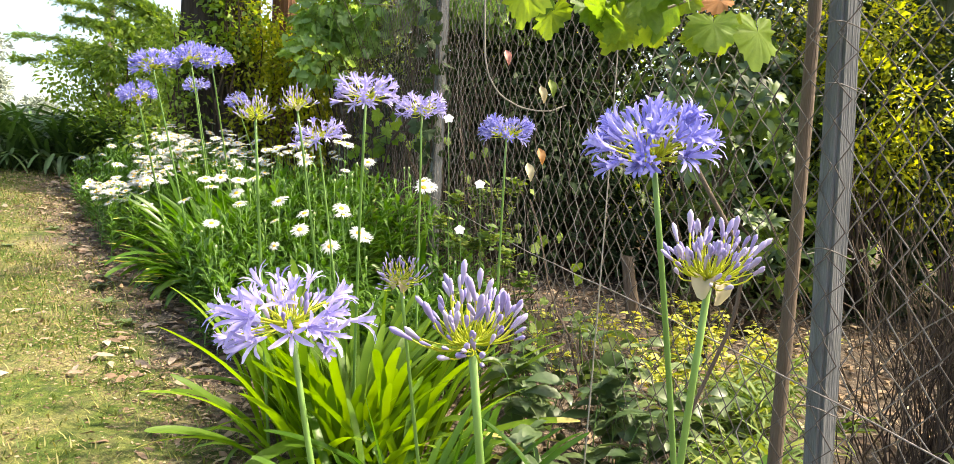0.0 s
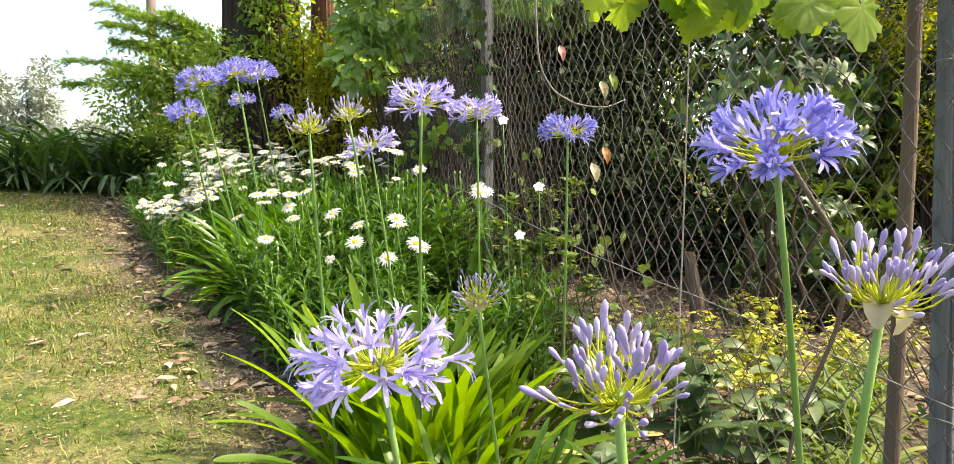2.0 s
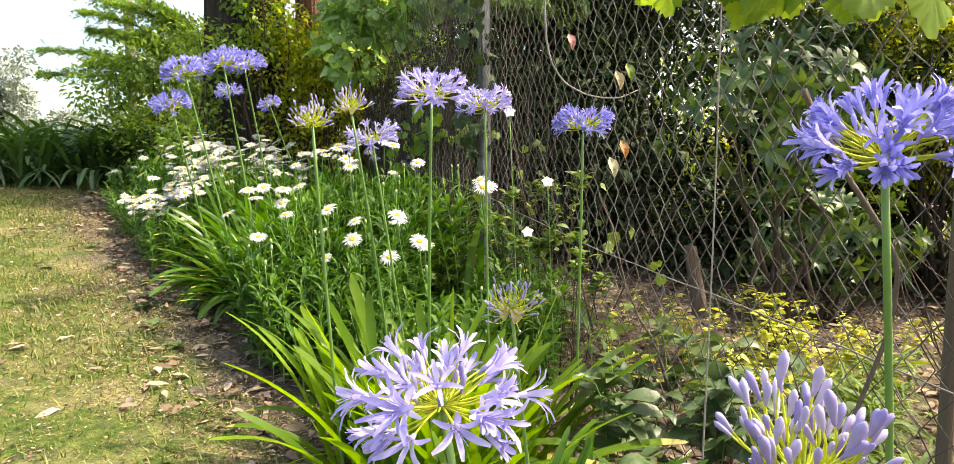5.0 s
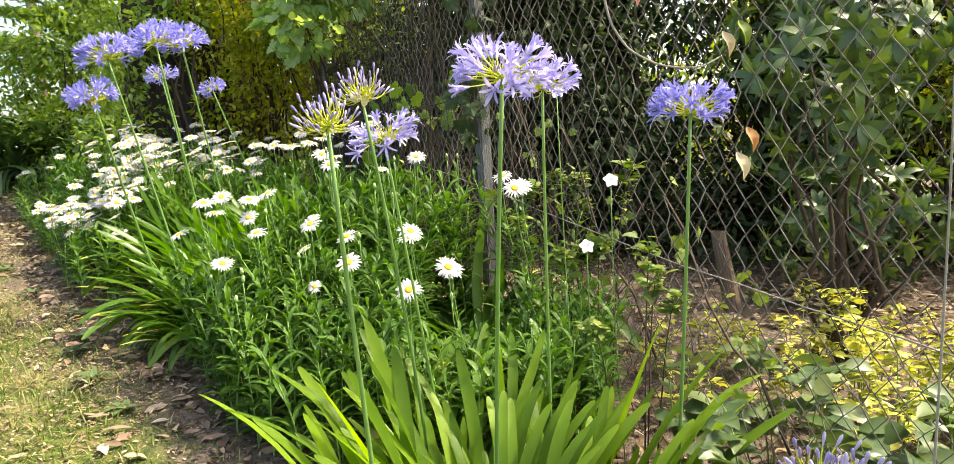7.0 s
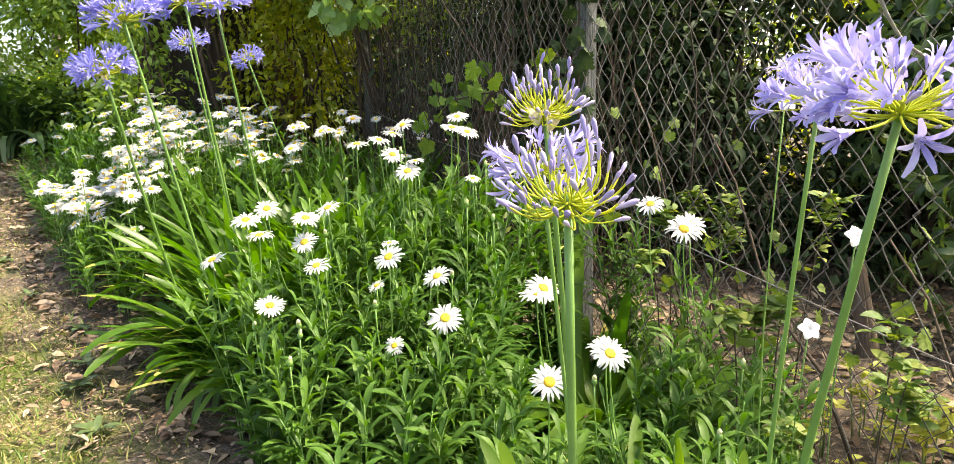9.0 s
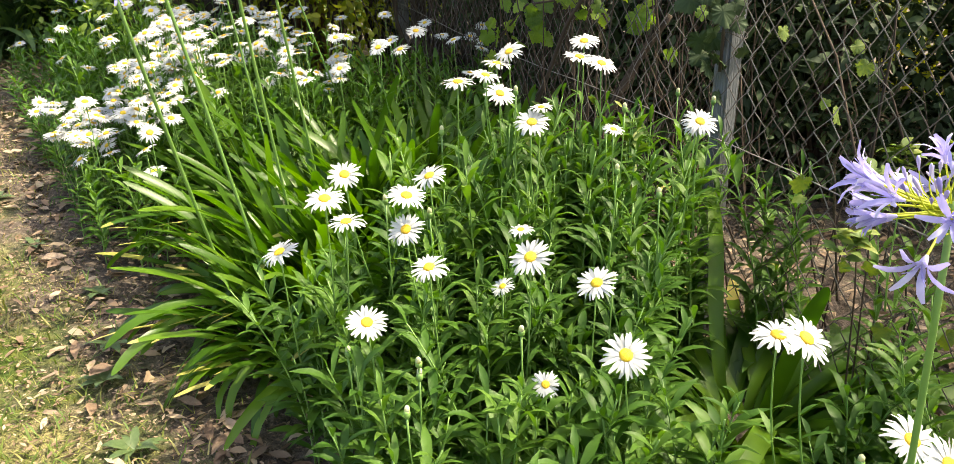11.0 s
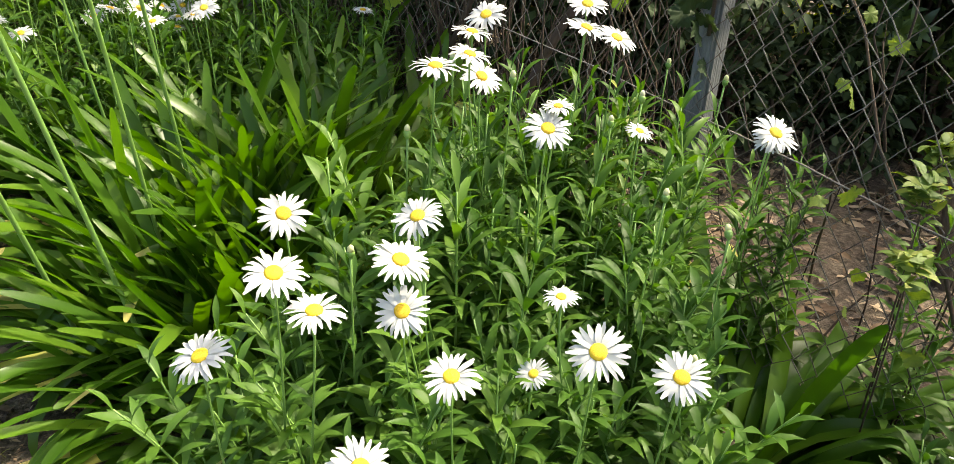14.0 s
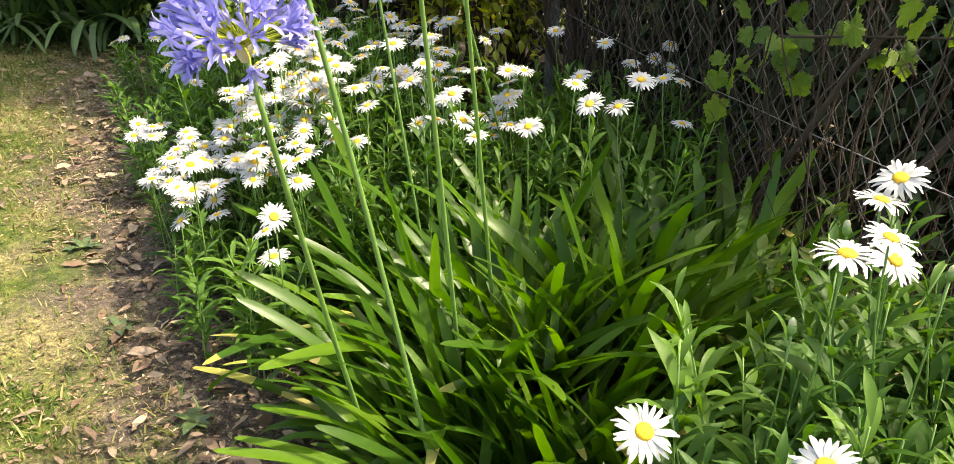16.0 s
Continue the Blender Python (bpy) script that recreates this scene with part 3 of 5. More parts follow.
def hedge_clump(cx, cy, n, size, label):
    plant = thing("agapanthus", on_ground(cx, cy), label, "flowering plant", "agapanthus hedge")
    b = Build()
    for i in range(n):
        a = R.uniform(0, 6.28)
        f = math.sqrt(R.uniform(0, 1)) * 0.42 * size
        s = size * R.uniform(0.8, 1.15)
        m = Matrix.Translation(on_ground(cx + math.cos(a) * f, cy + math.sin(a) * f, -0.02)) @ Matrix.Rotation(a + R.normal(0, 0.6) - math.pi / 2, 4, "Z") @ Matrix.Diagonal((s, s, s, 1))
        b.add(HEDGE_LEAVES[R.randint(10)], np.array(m)[None])
    part("leaves", b.mesh("leaves", [M_STRAP_FAR]), plant, kind="stuff")
    return plant


HEDGE = [(-6.9, 7.3), (-6.1, 7.7), (-5.5, 7.65), (-4.95, 8.0), (-4.45, 8.35), (-3.9, 8.3), (-3.6, 8.9), (-5.9, 8.6), (-7.6, 7.6), (-4.9, 9.1)]
for i, (x, y) in enumerate(HEDGE):
    h = hedge_clump(x, y, 170, 0.92 if i < 6 else 1.0, "dark green agapanthus clump at the lawn's end")
    if i in (0, 1, 8):
        flower_stalk(h, (x - 0.2, y - 0.1, gz(x, y) + 1.35), (x, y), "half blue", 0.9, 300 + i)


# ---- daisies ----
def daisy_head(seed):
    r = np.random.RandomState(seed)
    b = Build()
    n = 24
    for k in range(n):
        L_ = 0.031 * r.uniform(0.8, 1.1)
        dr = r.uniform(-0.08, 0.26)
        t = blade(L_, 0.0074 * r.uniform(0.75, 1.15), [0.45, 0.9, 1.0, 0.82, 0.35], [(0, 0), (0.25, 0.05), (0.5, 0.06), (0.75, 0.03), (1, -dr)], 0.12)
        m = np.array(Matrix.Rotation(2 * math.pi * k / n + r.uniform(-.09, .09), 4, "Z") @ Matrix.Translation((0, 0.008, 0.0015 * (k % 2))) @ Matrix.Rotation(r.normal(0, 0.2), 4, "Y"))
        b.add(t, m[None])
    return b.mesh("petals", [M_PETAL])


def disc_mesh():
    rings = [(0.0105, -0.001), (0.0112, 0.0012), (0.0098, 0.0034), (0.0072, 0.0047), (0.0038, 0.0054), (0.0008, 0.0056)]
    return Build().add(tube([(0, 0, z) for _, z in rings], [q for q, _ in rings], 12)).mesh("disc", [M_DISC])


def stalk_mesh(seed, L_=0.26):
    r = np.random.RandomState(seed)
    dx, dy = r.normal(0, 0.02, 2)
    P = [(dx * (t ** 2), dy * (t ** 2) + 0.02 * t, -L_ * t) for t in (0, 0.25, 0.5, 0.75, 1)]
    b = Build().add(tube(P, [0.0022, 0.0015, 0.0016, 0.0018, 0.002], 5))
    tl = simple_leaf(0.1, 0.2, 0.22)
    for k in range(5):
        a, f = r.uniform(0, 6.28), r.uniform(0.45, 1)
        b.add(tl, frames([(dx * f * f, dy * f * f + 0.02 * f, -L_ * f)], (math.cos(a), math.sin(a), 0.7), (0, 0, 1), 0.045 * r.uniform(0.7, 1.2)), 1)
    return b.mesh("flower_stem", [M_STEM, M_DAISYLEAF])


DAISY = [daisy_head(i) for i in range(6)]
DISC = disc_mesh()
FSTEM = [stalk_mesh(i) for i in range(5)]


def bud_mesh():
    b = Build()
    b.add(tube([(0, 0, 0), (0, 0, 0.005), (0, 0, 0.011), (0, 0, 0.014)], [0.0025, 0.006, 0.0065, 0.005], 8), idx=0)
    b.add(tube([(0, 0, 0.013), (0, 0, 0.02), (0, 0, 0.024)], [0.005, 0.0048, 0.002], 8), idx=1)
    return b.mesh("bud", [M_STEM, M_CREAM])


DBUD = bud_mesh()


def lance_leaf(seed):
    """A narrow pointed leaf, widest beyond its middle, that arches out and over."""
    r = np.random.RandomState(seed)
    arch = r.uniform(0.04, 0.16)
    return blade(1, r.uniform(0.17, 0.225), [0.25, 0.55, 0.92, 1.0, 0.62, 0.03], [(0, 0), (0.18, 0.05), (0.4, 0.09), (0.62, 0.08), (0.82, 0.02), (1, -arch)], 0.28, r.normal(0, 0.2))


LANCE = [lance_leaf(i) for i in range(8)]


def leafy_stem(seed, h):
    """An upright daisy stem with pointed leaves in a spiral all the way up, each grown on to the stem."""
    r = np.random.RandomState(seed)
    lean = r.normal(0, 0.13, 2)
    t = np.linspace(0, 1, 17)
    V, F = tube(np.stack([lean[0] * h * t ** 2, lean[1] * h * t ** 2, h * t], 1), np.linspace(0.003, 0.0015, 17), 5)
    V, F = list(V), list(F)
    idx = [0] * len(F)
    n = int(56 * h)
    for v in range(n):
        tl = LANCE[r.randint(8)]
        f = 0.14 + 0.86 * (v + r.uniform(0, 0.5)) / n
        a = v * 2.39996 + r.normal(0, 0.2)
        el = 0.30 + 0.35 * f + r.normal(0, 0.12) + 0.45 * max(0, f - 0.9) / 0.1
        ring = min(16, int(round(f * 16)))
        root = ring * 5 + r.randint(5)
        size = r.uniform(0.088, 0.122) * (1.05 - 0.25 * f - 0.35 * max(0, f - 0.88) / 0.12)
        m = frames([V[root]], (math.cos(a) * math.cos(el), math.sin(a) * math.cos(el), math.sin(el)), (0, 0, 1), size)[0]
        n0 = len(V)
        V += list(tl[0] @ m[:3, :3].T + m[:3, 3])
        F += [tuple(q + n0 for q in face) for face in tl[1]] + [(n0, n0 + 2, root)]
        idx += [1] * (len(tl[1]) + 1)
    b = Build()
    b.add((np.array(V), F))
    b.I = [np.array(idx)]
    return b.mesh("leafy_stem", [M_STEM, M_DAISYLEAF])


LEAFY = [leafy_stem(i, 0.40) for i in range(7)]
TALL = [leafy_stem(20 + i, 0.62) for i in range(7)]


def put_daisy(plant, p, size=1.0, lean=26):
    p = np.asarray(p, float)
    tx, ty = radians(R.normal(lean, 11)), radians(R.normal(0, 14))
    rot = Matrix.Rotation(ty, 4, "Y") @ Matrix.Rotation(tx, 4, "X") @ Matrix.Rotation(R.uniform(0, 6.28), 4, "Z")
    m = Matrix.Translation(Vector(p)) @ rot @ Matrix.Diagonal((size, size, size, 1))
    fl = part("flower", DAISY[R.randint(6)], plant, m)
    part("disc", DISC, fl, m @ Matrix.Translation((0, 0, 0.001)), "domed golden yellow disc")
    part("flower_stem", FSTEM[R.randint(5)], plant, Matrix.Translation(Vector(p)) @ Matrix.Rotation(R.uniform(-0.6, 0.6), 4, "Z"))


def put_bud(plant, p):
    m = Matrix.Translation(Vector(p)) @ Matrix.Rotation(R.normal(0, 0.25), 4, "X")
    part("bud", DBUD, plant, m)
    part("flower_stem", FSTEM[R.randint(5)], plant, Matrix.Translation(Vector(p)))


front_daisy = thing("shasta_daisy", on_ground(-0.75, 3.5), "leafy green shasta daisy clump with scattered white flowers and buds", "flowering plant", "daisies in the bed")
FRONT = [
    (-1.316, 3.497, 0.931), (-1.222, 3.509, 1.036), (-1.218, 3.67, 1.042), (-1.175, 3.473, 1.002), (-1.067, 3.527, 1.037), (-1.067, 3.502, 0.977),
    (-1.033, 3.634, 1.048), (-1.015, 3.417, 0.933), (-1.128, 3.377, 0.84), (-0.83, 3.417, 0.954), (-0.709, 3.416, 0.904),
    (-0.985, 3.835, 1.211), (-0.924, 3.876, 1.221), (-0.892, 3.928, 1.172), (-0.704, 3.952, 1.252), (-0.821, 3.746, 1.137),
    (-0.483, 3.67, 1.151), (-0.677, 3.258, 0.844), (-0.458, 3.11, 0.954), (-0.468, 3.18, 0.922), (-0.141, 3.241, 1.052),
    (-0.337, 3.029, 0.847), (-0.174, 3.453, 1.077), (-0.118, 3.275, 1.057), (-0.454, 2.951, 0.812), (-0.342, 2.943, 0.872),
    (-0.69, 4.0, 1.285), (-0.655, 3.93, 1.24), (-0.90, 3.99, 1.235), (-0.87, 4.02, 1.26)]
SMALL = [(-0.881, 3.509, 0.856), (-0.805, 3.3, 0.762), (-0.846, 3.53, 0.967), (-0.635, 3.822, 1.106), (-0.80, 3.77, 1.165), (-0.491, 3.667, 1.143)]
for p in FRONT:
    put_daisy(front_daisy, p, R.uniform(0.95, 1.08))
for p in SMALL:
    put_daisy(front_daisy, p, 0.68)


def stems(plant, pts, hs):
    for (x, y), h in zip(pts, hs):
        s = h / (0.40 if h < 0.5 else 0.62)
        w = 0.5 + 0.5 * s
        m = Matrix.Translation(on_ground(x, y, -0.02)) @ Matrix.Rotation(R.uniform(0, 6.28), 4, "Z") @ Matrix.Diagonal((w, w, s, 1))
        part("leafy_stem", (LEAFY if h < 0.5 else TALL)[R.randint(7)], plant, m)


def front_height(x, y):
    return 0.40 + 0.30 * np.clip((y - 3.15) / 0.75, 0, 1) - 0.10 * np.clip((-0.95 - x) / 0.4, 0, 1)


pts, hs = [], []
while len(pts) < 335:
    x, y = R.uniform(-1.42, 0.16), R.uniform(2.95, 4.24)
    left = np.interp(y, (2.95, 3.3, 3.6, 3.9, 4.12), (-0.80, -1.18, -1.38, -1.15, -0.98))
    right = np.interp(y, (2.95, 3.1, 3.6, 3.8, 4.24), (0.0, 0.14, 0.14, 0.02, -0.08))
    if x < left or x > right or math.hypot(x + 0.27, y - 3.80) < 0.28 or math.hypot(x + 0.38, y - 3.52) < 0.2 or (x > -0.3 and R.uniform() < 0.2):
        continue
    pts.append((x, y))
    hs.append(front_height(x, y) * R.uniform(0.78, 1.12) * (0.75 if -0.5 < x < -0.05 and 3.2 < y < 3.5 else 1))
stems(front_daisy, pts, hs)
for i in range(20):
    x, y = pts[R.randint(len(pts))]
    put_bud(front_daisy, (x, y, gz(x, y) + front_height(x, y) * R.uniform(1.05, 1.25)))

back_daisy = thing("shasta_daisy", on_ground(-2.3, 5.2), "sunlit shasta daisy clump covered in a mass of white flowers", "flowering plant", "daisies in the bed")
side_daisy = thing("shasta_daisy", on_ground(-1.6, 5.1), "shaded shasta daisy clump with white flowers behind strap leaves", "flowering plant", "daisies in the bed")
KNOWN = [(-1.998, 4.4, 0.987), (-2.236, 4.48, 1.072), (-2.182, 4.841, 1.26)]
for p in KNOWN:
    put_daisy(back_daisy, p)
for p in [(-1.691, 4.901, 1.188), (-1.466, 4.767, 1.138), (-1.315, 4.706, 1.214), (-1.246, 4.746, 1.203), (-1.196, 4.798, 1.261)]:
    put_daisy(side_daisy, p)
pts, hs = [], []
while len(pts) < 280:
    x, y = R.uniform(-4.0, -1.6), R.uniform(4.45, 7.0)
    bd = bed_side(x, y)
    if bd < 0.0 or bd > 1.15 or (math.hypot(x + 1.58, y - 4.36) < 0.5 or math.hypot(x + 1.24, y - 4.62) < 0.5):
        continue
    pts.append((x, y))
    hs.append((0.26 + 0.36 * np.clip(bd / 0.45, 0, 1)) * R.uniform(0.8, 1.1))
stems(back_daisy, pts, hs)
n = 0
while n < 290:
    k = R.randint(len(pts))
    x, y = np.array(pts[k]) + R.normal(0, 0.04, 2)
    if R.uniform() > math.exp(-((x + 2.35) / 0.62) ** 2 - ((y - 5.15) / 0.66) ** 2) + 0.07 or (y < 4.75 and bed_side(x, y) < 0.16):
        continue
    put_daisy(back_daisy, (x, y, gz(x, y) + hs[k] * R.uniform(0.98, 1.2)), R.uniform(0.9, 1.12), 16)
    n += 1
pts, hs = [], []
while len(pts) < 90:
    x, y = R.uniform(-2.0, -1.0), R.uniform(4.7, 6.2)
    if math.hypot(x + 1.58, y - 4.36) < 0.45 or math.hypot(x + 1.24, y - 4.62) < 0.42:
        continue
    pts.append((x, y))
    hs.append(0.58 * R.uniform(0.8, 1.12))
stems(side_daisy, pts, hs)
for i in range(26):
    x, y = pts[R.randint(len(pts))]
    put_daisy(side_daisy, (x, y, gz(x, y) + 0.58 * R.uniform(1.05, 1.3)), 0.95, 16)


# ---- fence ----
F0, F1 = np.array((1.733, 0.05)), np.array((-1.904, 7.83))
FD = unit(F1 - F0)
FN = np.array((-FD[1], FD[0]))


def fence_lean(s):
    """How far the fence leans to the lawn for each metre of height: most at the near post."""
    return float(np.interp(s, (0, fence_s(1.737), fence_s(4.2)), (0.036, 0.036, 0.0)))


def on_fence(s, h, off=0.0):
    p = F0 + FD * s + FN * (off + fence_lean(s) * h)
    return np.array((p[0], p[1], gz(p[0], p[1]) + h))


def fence_s(y):
    return (y - F0[1]) / FD[1]


FENCE_H, CELL_W, CELL_H = 1.9, 0.072, 0.088


def make_fence():
    f = thing("chain_link_fence", tuple(on_fence(fence_s(3.0), 0)), "rusty chain-link fence on weathered grey posts overgrown with vines", "fence")
    n = int(FENCE_H / CELL_H) * 2
    i = np.arange(n + 1)
    wires = []
    for v in range(4):
        r = np.random.RandomState(v)
        off = np.where(i % 2, CELL_W / 2 + 0.002, -0.002) + r.normal(0, 0.0035, n + 1)
        dep = np.where(i % 2, 0.003, -0.003) + r.normal(0, 0.003, n + 1)
        P = FD[None] * off[:, None] + FN[None] * dep[:, None]
        P = np.concatenate([P, (i * CELL_H / 2 + r.normal(0, 0.002, n + 1))[:, None]], 1)
        wires.append(Build().add(tube(P, 0.0016, 4)).mesh("wire", [M_WIRE]))
        Q = P.copy()
        Q[:, :2] = FD[None] * (CELL_W / 2 - off)[:, None] + FN[None] * dep[:, None]
        wires.append(Build().add(tube(Q, 0.0016, 4)).mesh("wire", [M_WIRE]))
    k = int(np.linalg.norm(F1 - F0) / (CELL_W / 2))
    for j in range(k):
        p = on_fence(j * CELL_W / 2, 0.03)
        tip = Matrix.Rotation(-math.atan(fence_lean(j * CELL_W / 2)), 4, Vector((FD[0], FD[1], 0)))
        part("wire", wires[(R.randint(4)) * 2 + j % 2], f, Matrix.Translation(Vector(p)) @ tip)
    for h in (0.04, 0.65, FENCE_H):
        s = np.linspace(0, np.linalg.norm(F1 - F0), 40)
        P = np.array([on_fence(q, h - 0.012 * math.sin(q * 2.2) + R.normal(0, 0.002), 0.006) for q in s])
        part("tension_wire", Build().add(tube(P, 0.0019, 5)).mesh("tension_wire", [M_WIRE]), f)
    for s, w in ((fence_s(1.737), 0.025), (fence_s(4.337), 0.029), (fence_s(7.2), 0.03)):
        b = bmesh.new()
        bmesh.ops.create_cube(b, size=1)
        for v in b.verts:
            v.co = (v.co.x * w * 2, v.co.y * w * 2, (v.co.z + 0.5) * 2.05)
        bmesh.ops.subdivide_edges(b, edges=[e for e in b.edges if abs(e.verts[0].co.z - e.verts[1].co.z) > 1], cuts=12)
        for v in b.verts:
            v.co.x += R.normal(0, 0.0012)
            v.co.y += R.normal(0, 0.0012)
        bmesh.ops.bevel(b, geom=[e for e in b.edges if abs(e.verts[0].co.z - e.verts[1].co.z) > 0.05], offset=0.008, segments=2, affect="EDGES")
        me = bpy.data.meshes.new("post")
        b.to_mesh(me)
        b.free()
        me.materials.append(M_WOOD)
        p = on_fence(s, -0.1, -0.034)
        part("post", me, f, Matrix.Translation(Vector(p)) @ Matrix.Rotation(-math.atan(fence_lean(s)), 4, Vector((FD[0], FD[1], 0))) @ Matrix.Rotation(math.atan2(FD[1], FD[0]), 4, "Z"), "weathered grey timber post")
        for h in (0.45, 0.62, 0.95, 1.28, 1.4, 1.72):
            a = np.linspace(0, 2 * math.pi, 17)
            c = on_fence(s, h, -0.034)
            P = np.stack([c[0] + 0.046 * np.cos(a), c[1] + 0.046 * np.sin(a), c[2] + 0.01 * np.sin(a * 2)], 1)
            part("wire_tie", Build().add(tube(P, 0.0013, 4, False)).mesh("wire_tie", [M_WIRE]), f)
    p = on_fence(fence_s(1.86), -0.1, -0.02)
    P = [p + (0.012 * math.sin(3 * t), 0.01 * math.sin(5 * t), 2.0 * t) for t in np.linspace(0, 1, 9)]
    part("stake", Build().add(tube(P, np.linspace(0.017, 0.013, 9), 8)).mesh("stake", [M_STAKE]), f, None, "rough brown wooden stake tied to the post")


make_fence()


# ---- foliage masses ----
def leaf_cloud(centres, radii, n, tpl, size, droop=0.3, shell=0.55, rng=None):
    """Leaves over and inside a heap of rounded lumps, uneven at the edges."""
    r = rng or R
    c = np.asarray(centres, float)
    rad = np.asarray(radii, float)
    w = rad.prod(1) ** (2 / 3)
    k = r.choice(len(c), n, p=w / w.sum())
    d = unit(r.normal(size=(n, 3)))
    f = shell + (1.12 - shell) * r.uniform(0, 1, n) ** 0.6
    pos = c[k] + d * rad[k] * f[:, None]
    a = unit(d + 0.9 * r.normal(size=(n, 3)) * 0.7 + np.array((0, 0, -droop)))
    up = unit(np.array((0, 0, 1.0)) + 0.6 * r.normal(size=(n, 3)) + 0.5 * d)
    return tpl, frames(pos, a, up, r.uniform(0.65, 1.2, n) * size)


def lumps(cx, cy, z0, z1, w, n, seed, rad=(0.25, 0.5)):
    r = np.random.RandomState(seed)
    out, rr = [], []
    for i in range(n):
        h = r.uniform(0, 1)
        a = r.uniform(0, 6.28)
        q = w * math.sqrt(r.uniform(0, 1)) * (1.0 - 0.35 * h)
        s = r.uniform(*rad)
        out.append((cx + q * math.cos(a), cy + q * math.sin(a), z0 + (z1 - z0) * h))
        rr.append((s, s, s * r.uniform(0.7, 1.1)))
    return np.array(out), np.array(rr)


def branches(name, ob, base, tips, r0, seed, mat, wob=0.05):
    r = np.random.RandomState(seed)
    for t in tips:
        p0 = np.array(base) + r.normal(0, 0.03, 3) * (1, 1, 0)
        s = np.linspace(0, 1, 7)[:, None]
        P = p0 + (np.array(t) - p0) * s + r.normal(0, wob, (7, 3)) * np.sin(s * math.pi)
        part(name, Build().add(tube(P, np.linspace(r0, r0 * 0.3, 7), 5)).mesh(name, [mat]), ob)


def shrub(name, cx, cy, h, w, n_lumps, n_leaves, tpl, size, mat, label, seed, z0=0.25, rad=(0.22, 0.45), bark=None, droop=0.3, whorl=False, category="shrub", shell=0.55):
    r = np.random.RandomState(seed)
    base = on_ground(cx, cy)
    ob = thing(name, base, label, category)
    c, rd = lumps(cx, cy, base[2] + z0, base[2] + h - rad[0], w, n_lumps, seed, rad)
    branches("branch", ob, (cx, cy, base[2] - 0.05), c[: min(16, len(c))], 0.016, seed, bark or M_TWIG)
    b = Build()
    if whorl:
        n = n_leaves // 8
        d = unit(r.normal(size=(n, 3)) + (0, 0, 0.25))
        k = r.randint(len(c), size=n)
        pos = c[k] + d * rd[k] * r.uniform(0.6, 1.1, n)[:, None]
        for j in range(8):
            a = j * 2.4 + r.uniform(0, 0.5, n)
            x = unit(np.cross(d, (0.3, 0.2, 1)))
            y = np.cross(d, x)
            ah = unit(x * np.cos(a)[:, None] + y * np.sin(a)[:, None] + d * r.uniform(0.05, 0.7, n)[:, None])
            b.add(tpl, frames(pos, ah, d, size * r.uniform(0.7, 1.15, n)))
    else:
        b.add(*leaf_cloud(c, rd, n_leaves, tpl, size, droop, shell, r))
    part("foliage", b.mesh("foliage", [mat]), ob, kind="stuff")
    return ob


LEAF = simple_leaf(0.15, 0.25, 0.38)
QLEAF = quad_leaf(0.5)
NLEAF = quad_leaf(0.28)
LOBED = [lobed_leaf(i) for i in range(4)]

# behind the fence, on its right side
RH = simple_leaf(0.2, 0.2, 0.33)
shrub("rhododendron", 1.78, 5.75, 2.05, 0.56, 16, 2600, RH, 0.112, M_RHODO, "dark green rhododendron shrub with leathery leaves behind the fence", 11, 0.55, whorl=True)
shrub("rhododendron", 1.22, 4.0, 1.6, 0.34, 9, 640, RH, 0.10, M_RHODO, "glossy rhododendron shrub with leaf whorls beyond the wire", 12, 0.9, whorl=True)
shrub("rhododendron", 1.72, 4.75, 0.85, 0.30, 9, 900, RH, 0.10, M_RHODO, "low rhododendron with broad leaf whorls on the litter", 26, 0.25, whorl=True)
# shade of this spot is put into a leaf darker than the rhododendrons'
shrub("brush", 0.70, 5.85, 2.9, 0.45, 18, 6500, simple_leaf(0.1, 0.2, 0.4), 0.07, M_DARK, "bush behind the fence with shade put into its small dark leaves", 13, 0.2)
shrub("golden_shrub", 2.75, 5.7, 2.4, 0.6, 16, 5600, QLEAF, 0.053, M_GOLD, "sunlit yellow-green shrub with fine foliage behind the fence", 14, 0.8)
shrub("golden_shrub", 2.9, 3.0, 1.45, 0.55, 12, 5000, QLEAF, 0.045, M_GOLD, "sunlit yellow-green shrub beyond the wire", 24, 0.5)
shrub("golden_shrub", 3.3, 7.2, 4.4, 0.85, 26, 12000, QLEAF, 0.07, M_GOLD, "tall sunlit yellow-green shrub among darker bushes", 15, 0.8)
shrub("golden_shrub", -1.9, 8.3, 2.5, 0.7, 14, 6000, QLEAF, 0.06, M_GOLD, "sunlit yellow-leaved shrub beside a tree trunk", 16, 0.6)

